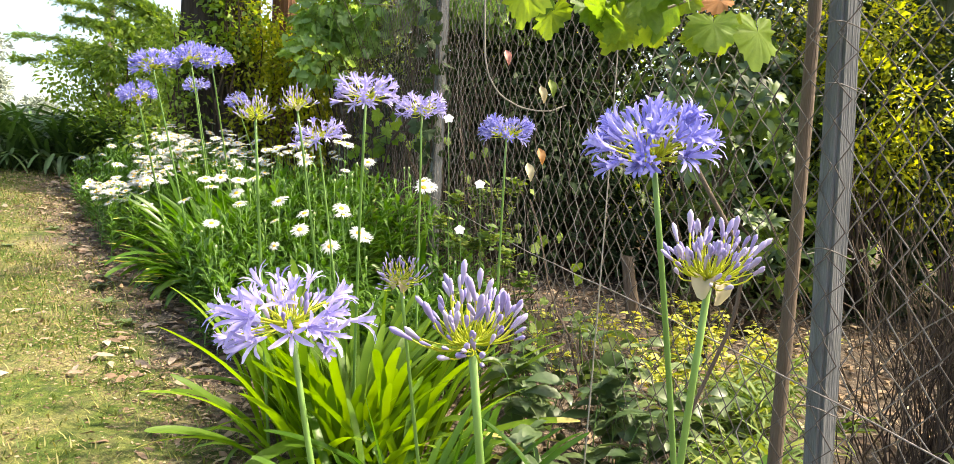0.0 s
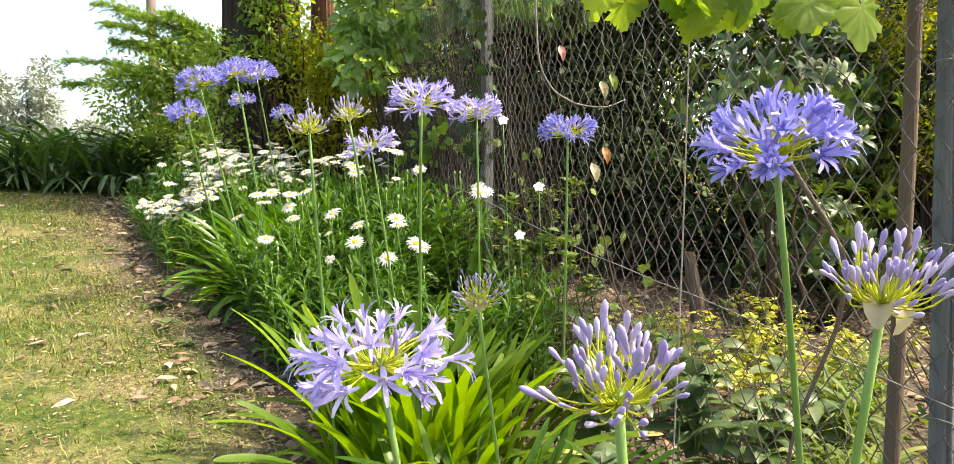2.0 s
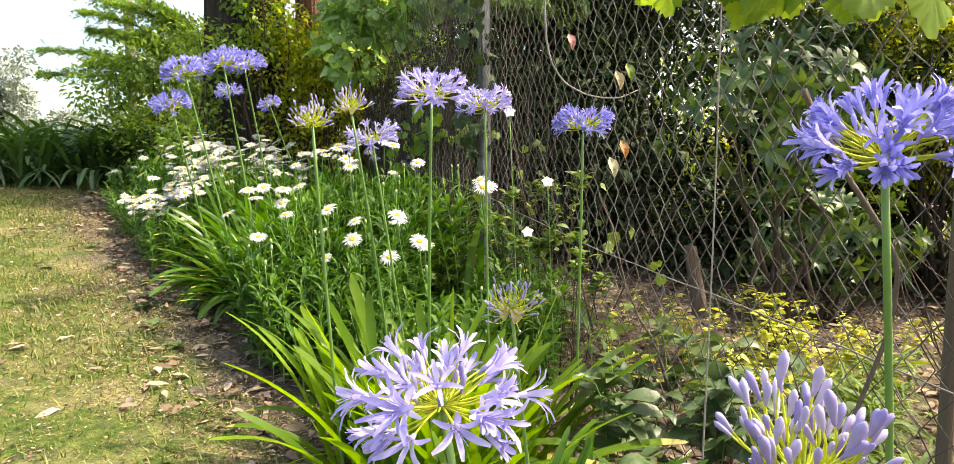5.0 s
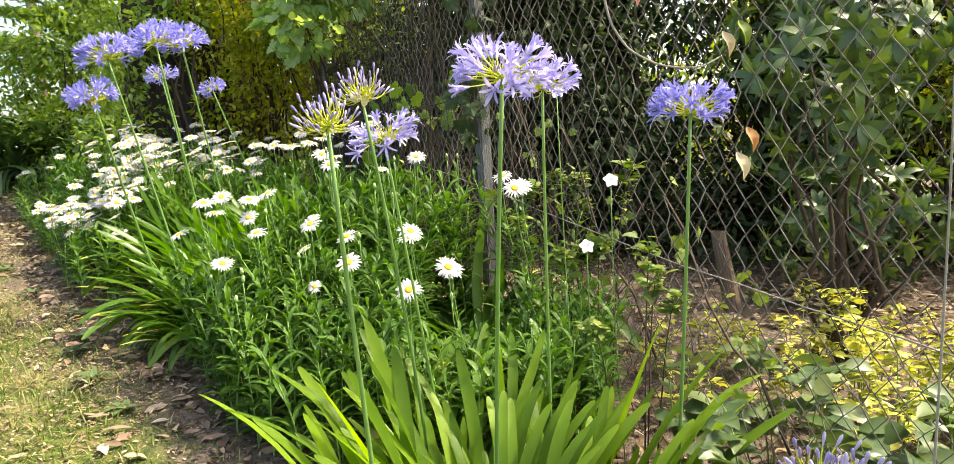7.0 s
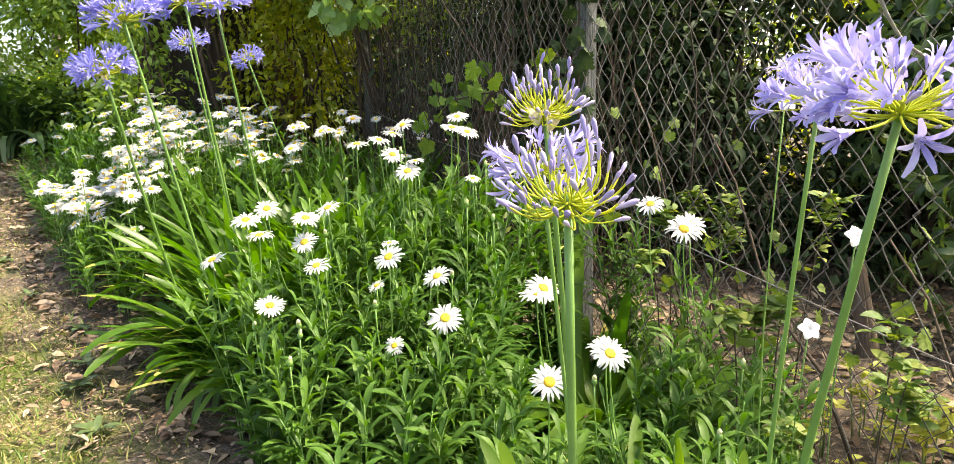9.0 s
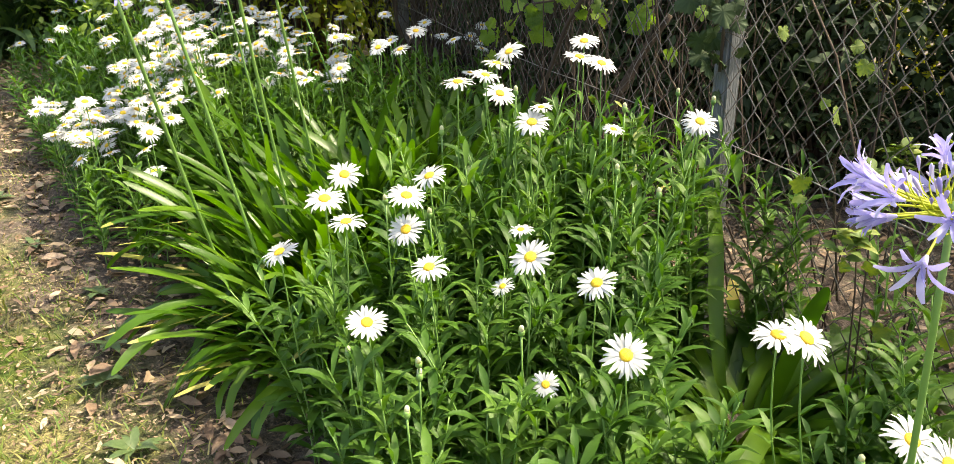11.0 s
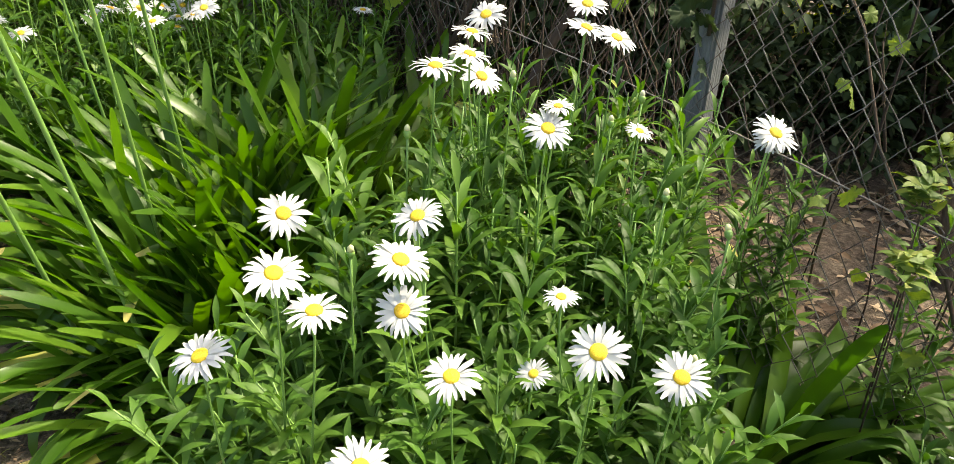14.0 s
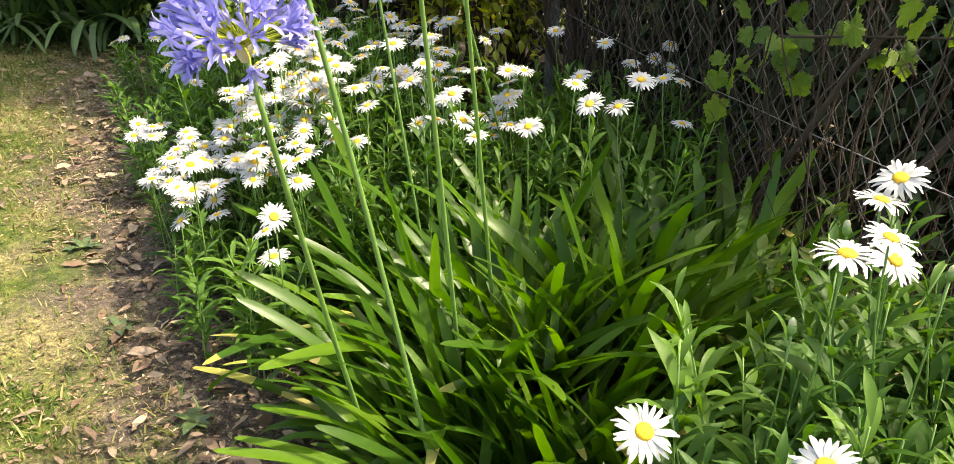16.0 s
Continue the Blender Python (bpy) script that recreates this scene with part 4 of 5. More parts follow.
shrub("golden_shrub", -2.25, 7.0, 2.15, 0.26, 10, 1700, QLEAF, 0.06, M_GOLD, "sunlit yellow-leaved branches beside the cypress trunk", 25, 0.75, (0.16, 0.28))
for i, (x, y, h, mt) in enumerate([(-0.6, 10.4, 4.5, M_GOLD), (1.2, 10.2, 5.0, M_MID), (3.0, 9.4, 5.0, M_GOLD), (4.8, 8.2, 5.0, M_MID), (5.9, 6.2, 5.0, M_GOLD), (6.4, 4.0, 4.5, M_MID), (6.6, 1.6, 4.5, M_MID), (-2.2, 11.2, 5.0, M_MID)]):
    shrub("background_tree", x, y, h, 1.25, 24, 6500, QLEAF, 0.13, mt, "leafy green tree closing the view behind the brush", 500 + i, 0.1, (0.55, 0.95), category="tree")

# dark brush that closes the view behind the fence; (2.65, 2.55) is unseen, added for shade
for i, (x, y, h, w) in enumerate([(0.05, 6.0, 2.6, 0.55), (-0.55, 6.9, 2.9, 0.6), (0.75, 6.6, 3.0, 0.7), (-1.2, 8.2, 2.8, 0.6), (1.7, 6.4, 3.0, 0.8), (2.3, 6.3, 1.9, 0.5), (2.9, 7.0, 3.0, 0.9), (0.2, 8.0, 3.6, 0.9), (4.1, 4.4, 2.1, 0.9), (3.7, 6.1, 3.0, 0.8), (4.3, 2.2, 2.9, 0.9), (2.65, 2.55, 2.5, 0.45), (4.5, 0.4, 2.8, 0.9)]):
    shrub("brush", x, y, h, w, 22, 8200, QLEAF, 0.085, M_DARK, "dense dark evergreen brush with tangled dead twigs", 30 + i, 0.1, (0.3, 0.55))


def twig_tangle(x0, y0, x1, y1, n, h, seed, label, single=False):
    r = np.random.RandomState(seed)
    ob = thing("dead_brush", on_ground((x0 + x1) / 2, (y0 + y1) / 2), label, "dead brush")
    b = Build()
    for i in range(n):
        f = r.uniform()
        x, y = x0 + (x1 - x0) * f + r.normal(0, 0.10), y0 + (y1 - y0) * f + r.normal(0, 0.10)
        z = gz(x, y)
        t = np.linspace(0, 1, 6)[:, None]
        a = r.uniform(0, 6.28)
        lean = r.uniform(0.0, 0.6)
        tip = np.array((math.cos(a) * lean, math.sin(a) * lean, r.uniform(0.5, 1.0))) * h * r.uniform(0.5, 1.0)
        s = np.array((x, y, z + r.uniform(0, 0.5) * h * (r.uniform() < 0.5)))
        P = s + tip * t + r.normal(0, 0.025, (6, 3)) * t
        q = r.uniform(0.0012, 0.0045)
        if single:
            part("twig", Build().add(tube(P, np.linspace(q, q * 0.4, 6), 4, False)).mesh("twig", [M_TWIG]), ob)
        else:
            b.add(tube(P, np.linspace(q, q * 0.4, 6), 4, False))
    if not single:
        part("tangle", b.mesh("tangle", [M_TWIG]), ob, kind="stuff")


twig_tangle(-0.35, 4.75, -1.25, 6.9, 220, 1.9, 60, "tangle of dry brown twigs along the fence", True)
twig_tangle(1.5, 2.5, 2.3, 3.3, 260, 1.2, 63, "thicket of brown dry stems behind the fence")
twig_tangle(0.35, 4.1, -0.1, 4.7, 24, 1.3, 61, "sparse dead twigs behind the wire")
twig_tangle(0.1, 5.2, -0.7, 6.4, 140, 2.3, 62, "dry twigs standing in the dark brush", True)


# ---- vines ----
def vine(name, pts, n, size, spread, mat, label, seed, autumn=0, facing=(0, -0.7, 0.5), wood=M_CANE):
    """A cane with single lobed leaves on stalks along it."""
    r = np.random.RandomState(seed)
    P = np.asarray(pts, float)
    ob = thing(name, tuple(P[0]), label, "vine")
    part("cane", Build().add(tube(P, np.linspace(0.005, 0.0025, len(P)), 6)).mesh("cane", [wood]), ob)
    meshes = [Build().add(t).mesh("leaf", [mat]) for t in LOBED]
    dry = [Build().add(t).mesh("leaf", [M_AUTUMN]) for t in LOBED[:2]]
    for i in range(n):
        f = r.uniform(0, len(P) - 1.001)
        k = int(f)
        p = P[k] + (P[k + 1] - P[k]) * (f - k)
        q = p + r.normal(0, spread, 3)
        s = size * r.uniform(0.6, 1.2)
        up = unit(np.array(facing) + 0.45 * r.normal(size=3))
        ah = unit(np.array((r.normal(0, 0.6), r.normal(0, 0.3), -0.8)))
        m = mat4(frames([q], ah, up, s)[0])
        part("leaf", (dry if i < autumn else meshes)[r.randint(2) if i < autumn else r.randint(4)], ob, m, "orange and brown autumn leaf" if i < autumn else "")
    return ob


vine("grape_vine", [(0.28, 1.66, 1.56), (0.38, 1.68, 1.49), (0.48, 1.70, 1.46), (0.58, 1.72, 1.48), (0.72, 1.72, 1.54)], 36, 0.115, 0.05, M_VINE, "sunlit grape vine with broad yellow-green leaves on the fence", 70, 1)
vine("grape_vine", [(-0.95, 5.35, 1.15), (-0.80, 5.25, 1.33), (-0.64, 5.0, 1.36), (-0.45, 4.8, 1.38), (-0.30, 4.7, 1.42)], 44, 0.085, 0.09, M_VINE, "grape vine with green lobed leaves climbing through dead brush", 71, wood=M_TWIG)


for i, (s0, s1, h0, h1) in enumerate([(3.55, 4.1, 0.25, 0.95), (4.0, 4.5, 0.35, 1.05), (3.0, 3.5, 0.2, 0.8)]):
    vine("creeper", [on_fence(s0 + (s1 - s0) * q, h0 + (h1 - h0) * q + 0.05 * math.sin(9 * q), -0.08) for q in np.linspace(0, 1, 6)], 14, 0.05, 0.10, M_ROSE, "thin green creeper threaded through the wire mesh", 76 + i, wood=M_TWIG)
vine("ivy", [on_fence(fence_s(4.32), h, 0.01) for h in (0.85, 1.1, 1.35, 1.6, 1.85, 2.05)], 70, 0.075, 0.05, M_DARK, "dark ivy wrapped round the upper fence post", 79, wood=M_TWIG)


def vine_mass(cs, rs, n, size, label, seed):
    r = np.random.RandomState(seed)
    ob = thing("grape_vine", tuple(cs[0]), label, "vine")
    b = Build()
    for t in LOBED[:3]:
        tp, fr = leaf_cloud(cs, rs, n // 3, t, size, 0.8, 0.75, r)
        b.add(tp, fr)
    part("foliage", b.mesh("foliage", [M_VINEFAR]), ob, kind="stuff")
    for i in range(20):
        k, j = r.randint(len(cs), size=2)
        part("cane", Build().add(tube(np.linspace(cs[k], cs[j], 6) + r.normal(0, 0.06, (6, 3)), 0.004, 4)).mesh("cane", [M_CANE]), ob)


rv = np.random.RandomState(5)
# lumps at x 0.20, 0.40 and 0.62 are added to shade the fence post
cs = [(-1.45, 5.95, 2.02), (-1.25, 5.9, 2.2), (-0.95, 5.8, 2.12), (0.40, 4.75, 2.9), (0.62, 4.85, 3.15), (-0.05, 5.0, 2.4), (0.15, 4.9, 2.55), (0.2, 4.9, 2.85)]
for k in range(24):
    x = rv.uniform(-1.5, 0.25)
    cs.append((x, 5.65 - 0.2 * x + rv.normal(0, 0.12), rv.uniform(2.12 + 0.25 * max(0, x + 0.8), 3.0)))
vine_mass(np.array(cs), rv.uniform(0.12, 0.27, (len(cs), 1)) * np.array((1.1, 0.8, 1.0)), 3000, 0.10, "grape vine draped in grey-green leaves over the dark brush", 72)


# bare canes hooked through the wire
def bare_cane(pts, r0, label, mat=M_CANE):
    ob = thing("bare_cane", pts[0], label, "vine")
    P = np.array(pts, float)
    t = np.linspace(0, len(P) - 1, 5 * len(P))
    Q = np.stack([np.interp(t, np.arange(len(P)), P[:, k]) for k in range(3)], 1)
    for _ in range(3):
        Q[1:-1] = (Q[:-2] + Q[1:-1] * 2 + Q[2:]) / 4
    part("cane", Build().add(tube(Q, np.linspace(r0, r0 * 0.6, len(Q)), 7)).mesh("cane", [mat]), ob)


bare_cane([(0.10, 3.0, 1.85), (0.105, 3.0, 1.70), (0.111, 3.0, 1.576), (0.129, 3.0, 1.497), (0.174, 3.0, 1.428), (0.25, 3.0, 1.385), (0.312, 3.0, 1.373), (0.37, 3.0, 1.372), (0.43, 3.02, 1.40)], 0.004, "pale bare vine cane curving in front of the wire")
bare_cane([(0.66, 1.99, 1.30), (0.688, 1.95, 1.195), (0.723, 1.9, 1.115), (0.771, 1.88, 1.032), (0.807, 1.86, 0.952), (0.796, 1.86, 0.825), (0.743, 1.84, 0.702), (0.691, 1.82, 0.58), (0.66, 1.82, 0.09)], 0.0065, "dark crooked vine stem climbing at the fence", M_STAKE)
bare_cane([(0.50, 2.17, 0.13), (0.515, 2.168, 0.70), (0.523, 2.168, 1.087), (0.53, 2.18, 1.6)], 0.0026, "thin grey upright cane leaning on the wire")
bare_cane([(-0.83, 5.2, 0.55), (-0.80, 5.2, 0.84), (-0.72, 5.1, 1.06), (-0.654, 5.0, 1.283), (-0.5, 4.95, 1.5)], 0.011, "grey dead branch slanting through the brush", M_TWIG)
bare_cane([(-0.60, 5.0, 0.45), (-0.55, 4.98, 0.8), (-0.42, 4.95, 1.1), (-0.3, 4.9, 1.3)], 0.02, "crooked dead trunk in the brush", M_TWIG)


# ---- understorey at the fence ----
def low_plant(name, cx, cy, w, h, n, tpl, size, mat, label, seed, droop=0.1, low=0.25, stem=M_STEM):
    r = np.random.RandomState(seed)
    ob = thing(name, on_ground(cx, cy), label, "ground plant")
    k = max(4, n // 45) if stem is M_TWIG else max(6, n // 28)
    tips = np.stack([cx + r.normal(0, w * 0.6, k), cy + r.normal(0, w * 0.6, k), np.zeros(k)], 1)
    tips[:, 2] = gz(tips[:, 0], tips[:, 1]) + h * r.uniform(low, 1.0, k)
    lb = Build()
    for t in tips:
        p0 = np.array(on_ground(cx + (t[0] - cx) * 0.4, cy + (t[1] - cy) * 0.4))
        s = np.linspace(0, 1, 6)[:, None]
        P = p0 + (t - p0) * s + np.array((0, 0, 0.25 * h)) * np.sin(s * math.pi)
        part("stem", Build().add(tube(P, np.linspace(0.0026, 0.001, 6), 4)).mesh("stem", [stem]), ob)
        m = max(3, n // k)
        f = r.uniform(low, 1, m)
        pos = np.stack([np.interp(f, s[:, 0], P[:, q]) for q in range(3)], 1) + r.normal(0, 0.012, (m, 3))
        a = r.uniform(0, 6.28, m)
        ah = np.stack([np.cos(a), np.sin(a), r.uniform(-0.2, 0.5, m) - droop], 1)
        lb.add(tpl, frames(pos, ah, np.array((0, 0, 1)) + 0.4 * r.normal(size=(m, 3)), size * r.uniform(0.6, 1.2, m)))
    part("foliage", lb.mesh("foliage", [mat]), ob, kind="stuff")


for i, (x, y, w, h, n) in enumerate([(1.0, 3.85, 0.16, 0.42, 150), (0.80, 3.45, 0.16, 0.36, 140), (1.28, 3.95, 0.18, 0.3, 130), (0.62, 3.9, 0.15, 0.34, 90), (0.9, 3.0, 0.18, 0.32, 140), (0.45, 3.35, 0.12, 0.28, 80), (0.42, 3.75, 0.1, 0.3, 60), (1.1, 3.3, 0.2, 0.4, 170), (1.3, 3.6, 0.2, 0.36, 150), (0.75, 3.75, 0.18, 0.3, 120), (1.15, 3.6, 0.2, 0.42, 240), (1.45, 3.4, 0.2, 0.45, 240), (1.0, 3.3, 0.16, 0.34, 160)]):
    low_plant("privet_seedling", x, y, w, h, n, simple_leaf(0.1, 0.2, 0.42), 0.045, M_PRIVET, "low privet seedling with bright yellow-green leaves on the litter", 80 + i)
for i, (x, y, w, h, n) in enumerate([(0.36, 2.5, 0.14, 0.46, 70), (0.68, 2.62, 0.18, 0.46, 90), (0.84, 2.42, 0.16, 0.42, 70), (0.52, 2.3, 0.16, 0.48, 80), (0.62, 3.05, 0.18, 0.4, 60), (0.30, 2.95, 0.1, 0.38, 30), (1.0, 2.8, 0.15, 0.4, 50), (0.42, 2.12, 0.12, 0.4, 50)]):
    low_plant("creeper", x, y, w, h, n, simple_leaf(0.14, 0.22, 0.5 + 0.05 * (i % 3)), 0.105, M_CREEPER, "low creeper with broad dull green leaves at the fence", 90 + i, 0.05)
for i, (x, y, w, h, n) in enumerate([(1.3, 3.2, 0.2, 0.3, 200), (1.05, 2.65, 0.2, 0.3, 170), (1.3, 2.2, 0.2, 0.35, 220), (1.45, 1.5, 0.2, 0.4, 120), (0.95, 2.2, 0.16, 0.32, 180), (1.2, 2.9, 0.2, 0.3, 180)]):
    low_plant("grassy_weed", x, y, w, h, n, simple_leaf(0.4, 0.2, 0.09), 0.16, M_ROSE, "tuft of yellow-green grassy weed behind the fence", 100 + i, -0.3)


def rose(cx, cy, h, n, seed, label):
    low_plant("rose_bush", cx, cy, 0.17, h, n, simple_leaf(0.12, 0.2, 0.46), 0.044, M_ROSE, label, seed, -0.1, 0.55, M_TWIG)


rose(0.01, 3.78, 1.06, 260, 110, "spindly rose bush with small yellow-green leaves before the fence")
rose(0.10, 3.40, 0.88, 220, 111, "thin rose bush with pale green leaflets at the wire")
rose(0.18, 3.05, 0.72, 150, 112, "sparse rose shoots with small leaves at the wire")
low_plant("azalea", -0.84, 4.52, 0.10, 0.66, 190, simple_leaf(0.05, 0.2, 0.36), 0.045, M_ROSE, "small bright green azalea bush between daisies and strap leaves", 115, -0.5)
low_plant("azalea", -0.55, 4.1, 0.10, 0.78, 90, simple_leaf(0.05, 0.2, 0.36), 0.05, M_ROSE, "small green azalea bush near the wire fence", 116, -0.5)


def blossom(p, label):
    ob = thing("white_blossom", p, label, "flower")
    b = Build()
    for k in range(5):
        t = blade(0.022, 0.02, [0.3, 0.9, 1.0, 0.75, 0.2], [(0, 0), (0.25, 0.1), (0.5, 0.14), (0.75, 0.12), (1, 0.02)], 0.15)
        b.add(t, np.array(Matrix.Rotation(radians(58), 4, "X") @ Matrix.Rotation(k * 1.2566 + R.uniform(-.2, .2), 4, "Z"))[None])
    part("petals", b.mesh("petals", [M_WHITE]), ob, Matrix.Translation(p))
    g = on_ground(p[0] + 0.03, p[1] + 0.06)
    t = np.linspace(0, 1, 6)[:, None]
    P = np.array(p) + (np.array(g) - np.array(p)) * t + np.array((0, 0.05, 0)) * np.sin(t * 3.14)
    part("stem", Build().add(tube(P, 0.0015, 5)).mesh("stem", [M_STEM]), ob)


blossom((0.116, 2.993, 1.081), "small white blossom on a thin stem before the fence")
blossom((0.045, 3.0, 0.900), "small white blossom low on a thin stem")
blossom((-0.02, 3.02, 1.33), "faded white blossom near the wire")


def hanging_leaf(p, mat, size, label):
    ob = thing("dry_leaf", p, label, "leaf")
    part("blade", Build().add(blade(1, 0.55, [0.1, 0.85, 1.0, 0.75, 0.1], [(0, 0), (0.25, 0.05), (0.5, 0.14), (0.75, 0.1), (1, -0.1)], 0.7, 0.8), frames([(0, 0, 0)], (0.25, -0.2, -1), (0.2, -1, 0.2), size)).mesh("blade", [mat]), ob, Matrix.Translation(p))


hanging_leaf((0.335, 2.56, 1.215), M_AUTUMN, 0.055, "small orange dead leaf caught on the wire")
hanging_leaf((0.30, 2.52, 1.165), M_SPATHE, 0.06, "pale withered leaf caught on the wire")
hanging_leaf((0.19, 3.02, 1.60), M_PINKLEAF, 0.06, "pink dead leaf hanging on a bare cane")
hanging_leaf((0.33, 2.7, 1.43), M_SPATHE, 0.06, "dull dry leaf on a vine cane")
hanging_leaf((0.36, 2.68, 1.45), M_ROSE, 0.06, "yellowing leaf on a vine cane")


# ---- trees ----
def tree_trunk(name, x, y, r0, h, mat, label, seed, flare=1.4, lean=(0, 0)):
    r = np.random.RandomState(seed)
    ob = thing(name, on_ground(x, y), label, "tree")
    sides, rows_ = 132, 26
    V, F = [], []
    ridge = r.normal(0, 1, sides)
    for i in range(rows_):
        t = i / (rows_ - 1)
        rad = r0 * (1 + (flare - 1) * math.exp(-t * 9) - 0.25 * t)
        for j in range(sides):
            a = 2 * math.pi * j / sides
            q = rad * (1 + 0.05 * ridge[j] + 0.10 * math.sin(3 * a + seed) + 0.015 * r.normal())
            V.append((lean[0] * t + q * math.cos(a), lean[1] * t + q * math.sin(a), -0.1 + h * t))
    for i in range(rows_ - 1):
        for j in range(sides):
            k = (j + 1) % sides
            F.append((i * sides + j, i * sides + k, (i + 1) * sides + k, (i + 1) * sides + j))
    part("trunk", Build().add((np.array(V), F)).mesh("trunk", [mat]), ob, Matrix.Translation(on_ground(x, y)))
    return ob


big_tree = tree_trunk("cypress_tree", -2.85, 7.35, 0.36, 7.0, M_BARK, "old cypress tree with furrowed grey bark wrapped in ivy", 3)
tree_trunk("cypress_tree", -2.45, 8.0, 0.13, 6.0, M_REDBARK, "slender cypress trunk with reddish peeling bark", 4)


def crown(ob, cs, rs, n, tpl, size, mat, seed, limbs_from=None):
    r = np.random.RandomState(seed)
    b = Build().add(*leaf_cloud(cs, rs, n, tpl, size, 0.3, 0.35, r))
    part("crown", b.mesh("crown", [mat]), ob, kind="stuff")
    if limbs_from is not None:
        branches("limb", ob, limbs_from, cs, 0.05, seed, M_BARK, 0.15)


c, rd = lumps(-2.8, 7.6, 4.6, 8.5, 1.1, 20, 5, (0.45, 0.8))
crown(big_tree, c, rd, 7000, QLEAF, 0.11, M_MID, 5, (-2.85, 7.35, 3.5))


shade_tree = tree_trunk("shade_tree", 3.25, 6.2, 0.11, 5.2, M_GREENBARK, "slim greenish tree behind the fence, unseen crown added for shade", 12, 1.3, (0.25, -0.3))
# unseen crown, set apart from the trunk to cast shade by the fence
c, rd = lumps(3.15, 4.5, 3.9, 5.2, 0.75, 11, 13, (0.3, 0.45))
crown(shade_tree, c, rd, 1000, simple_leaf(0.1, 0.2, 0.45), 0.11, M_MID, 13, (3.42, 6.0, 3.3))


def conifer_branch(ob, start, end, n, seed, width=0.35):
    """A drooping bough with feathery sprays on both sides."""
    r = np.random.RandomState(seed)
    s = np.linspace(0, 1, 8)[:, None]
    P = np.array(start) + (np.array(end) - np.array(start)) * s + np.array((0, 0, 0.12)) * np.sin(s * math.pi)
    part("bough", Build().add(tube(P, np.linspace(0.02, 0.004, 8), 6)).mesh("bough", [M_BARK]), ob)
    ax = unit(np.array(end) - np.array(start))
    b = Build()
    for k in range(n):
        f = r.uniform(0.12, 1)
        p = np.array([np.interp(f, s[:, 0], P[:, q]) for q in range(3)])
        way = unit(ax * r.uniform(0.6, 1.2) + r.normal(size=3) * (0.55, 0.55, 0.4))
        reach = width * r.uniform(0.35, 1.0) * (1.15 - 0.6 * f)
        m = 26
        g = r.uniform(0, 1, m)
        side = unit(r.normal(size=(m, 3)))
        pos = p + way * (g * reach)[:, None] + side * (0.025 * (1 - g))[:, None] + np.array((0, 0, -0.05)) * (g ** 2)[:, None]
        b.add(quad_leaf(0.24), frames(pos, unit(way + 0.55 * side), side, r.uniform(0.022, 0.045, m)))
    part("spray", b.mesh("spray", [M_CONIFER]), ob, kind="stuff")


conifer = tree_trunk("juniper_tree", -3.9, 8.9, 0.06, 2.4, M_BARK, "young juniper with feathery drooping green boughs", 8)
for i, (x0, x, z0, z) in enumerate([(-4.1, -5.45, 2.55, 3.16), (-4.2, -5.3, 2.4, 2.9), (-4.3, -5.1, 2.3, 2.65), (-4.2, -5.9, 2.1, 2.5), (-4.3, -5.85, 1.9, 2.2), (-4.0, -4.9, 2.5, 2.95), (-3.9, -4.6, 2.5, 3.0), (-3.9, -4.3, 2.2, 2.85), (-3.9, -4.75, 2.2, 2.6), (-3.9, -4.2, 2.3, 2.6), (-4.1, -5.3, 2.0, 2.3)]):
    conifer_branch(conifer, (x0, 8.75, z0), (x, 8.5 - 0.1 * (i % 3), z), 190, 200 + i, 0.28)

shrub("garden_shrub", -4.55, 8.45, 1.95, 0.62, 22, 6500, simple_leaf(0.1, 0.2, 0.5), 0.065, M_MID, "leafy green shrub with thin stems behind the strap-leaf hedge", 17, 0.35, (0.2, 0.38))
shrub("garden_shrub", -3.05, 6.75, 1.75, 0.30, 12, 1500, simple_leaf(0.1, 0.2, 0.5), 0.06, M_MID, "thin-leaved green shrub before the cypress trunk", 28, 0.5, (0.16, 0.28))
shrub("garden_shrub", -3.5, 8.1, 1.3, 0.45, 12, 2600, simple_leaf(0.1, 0.2, 0.5), 0.06, M_MID, "green shrub at the foot of the cypress", 18, 0.3, (0.2, 0.35))
shrub("garden_shrub", -5.0, 10.5, 2.2, 0.9, 18, 5000, QLEAF, 0.09, M_GOLD, "bright sunlit shrub far behind the hedge", 19, 0.4, (0.3, 0.5))
shrub("garden_shrub", -3.2, 10.6, 3.0, 0.9, 18, 6000, QLEAF, 0.09, M_GOLD, "tall bright shrub behind the cypress", 20, 0.4, (0.3, 0.55))
shrub("ivy", -2.58, 6.98, 3.4, 0.30, 20, 3000, simple_leaf(0.1, 0.15, 0.6), 0.065, M_MID, "ivy climbing over the cypress trunk", 21, 1.4, (0.14, 0.24), category="vine")
shrub("garden_shrub", -2.05, 7.3, 2.0, 0.5, 14, 2200, simple_leaf(0.1, 0.2, 0.5), 0.06, M_GOLD, "green shrub with yellowing leaves between trunk and brush", 22, 0.5, (0.2, 0.38))
shrub("garden_shrub", -1.4, 7.0, 3.0, 0.55, 18, 5200, simple_leaf(0.1, 0.2, 0.5), 0.065, M_MID, "tall leafy shrub under the vine", 23, 1.4, (0.25, 0.42))

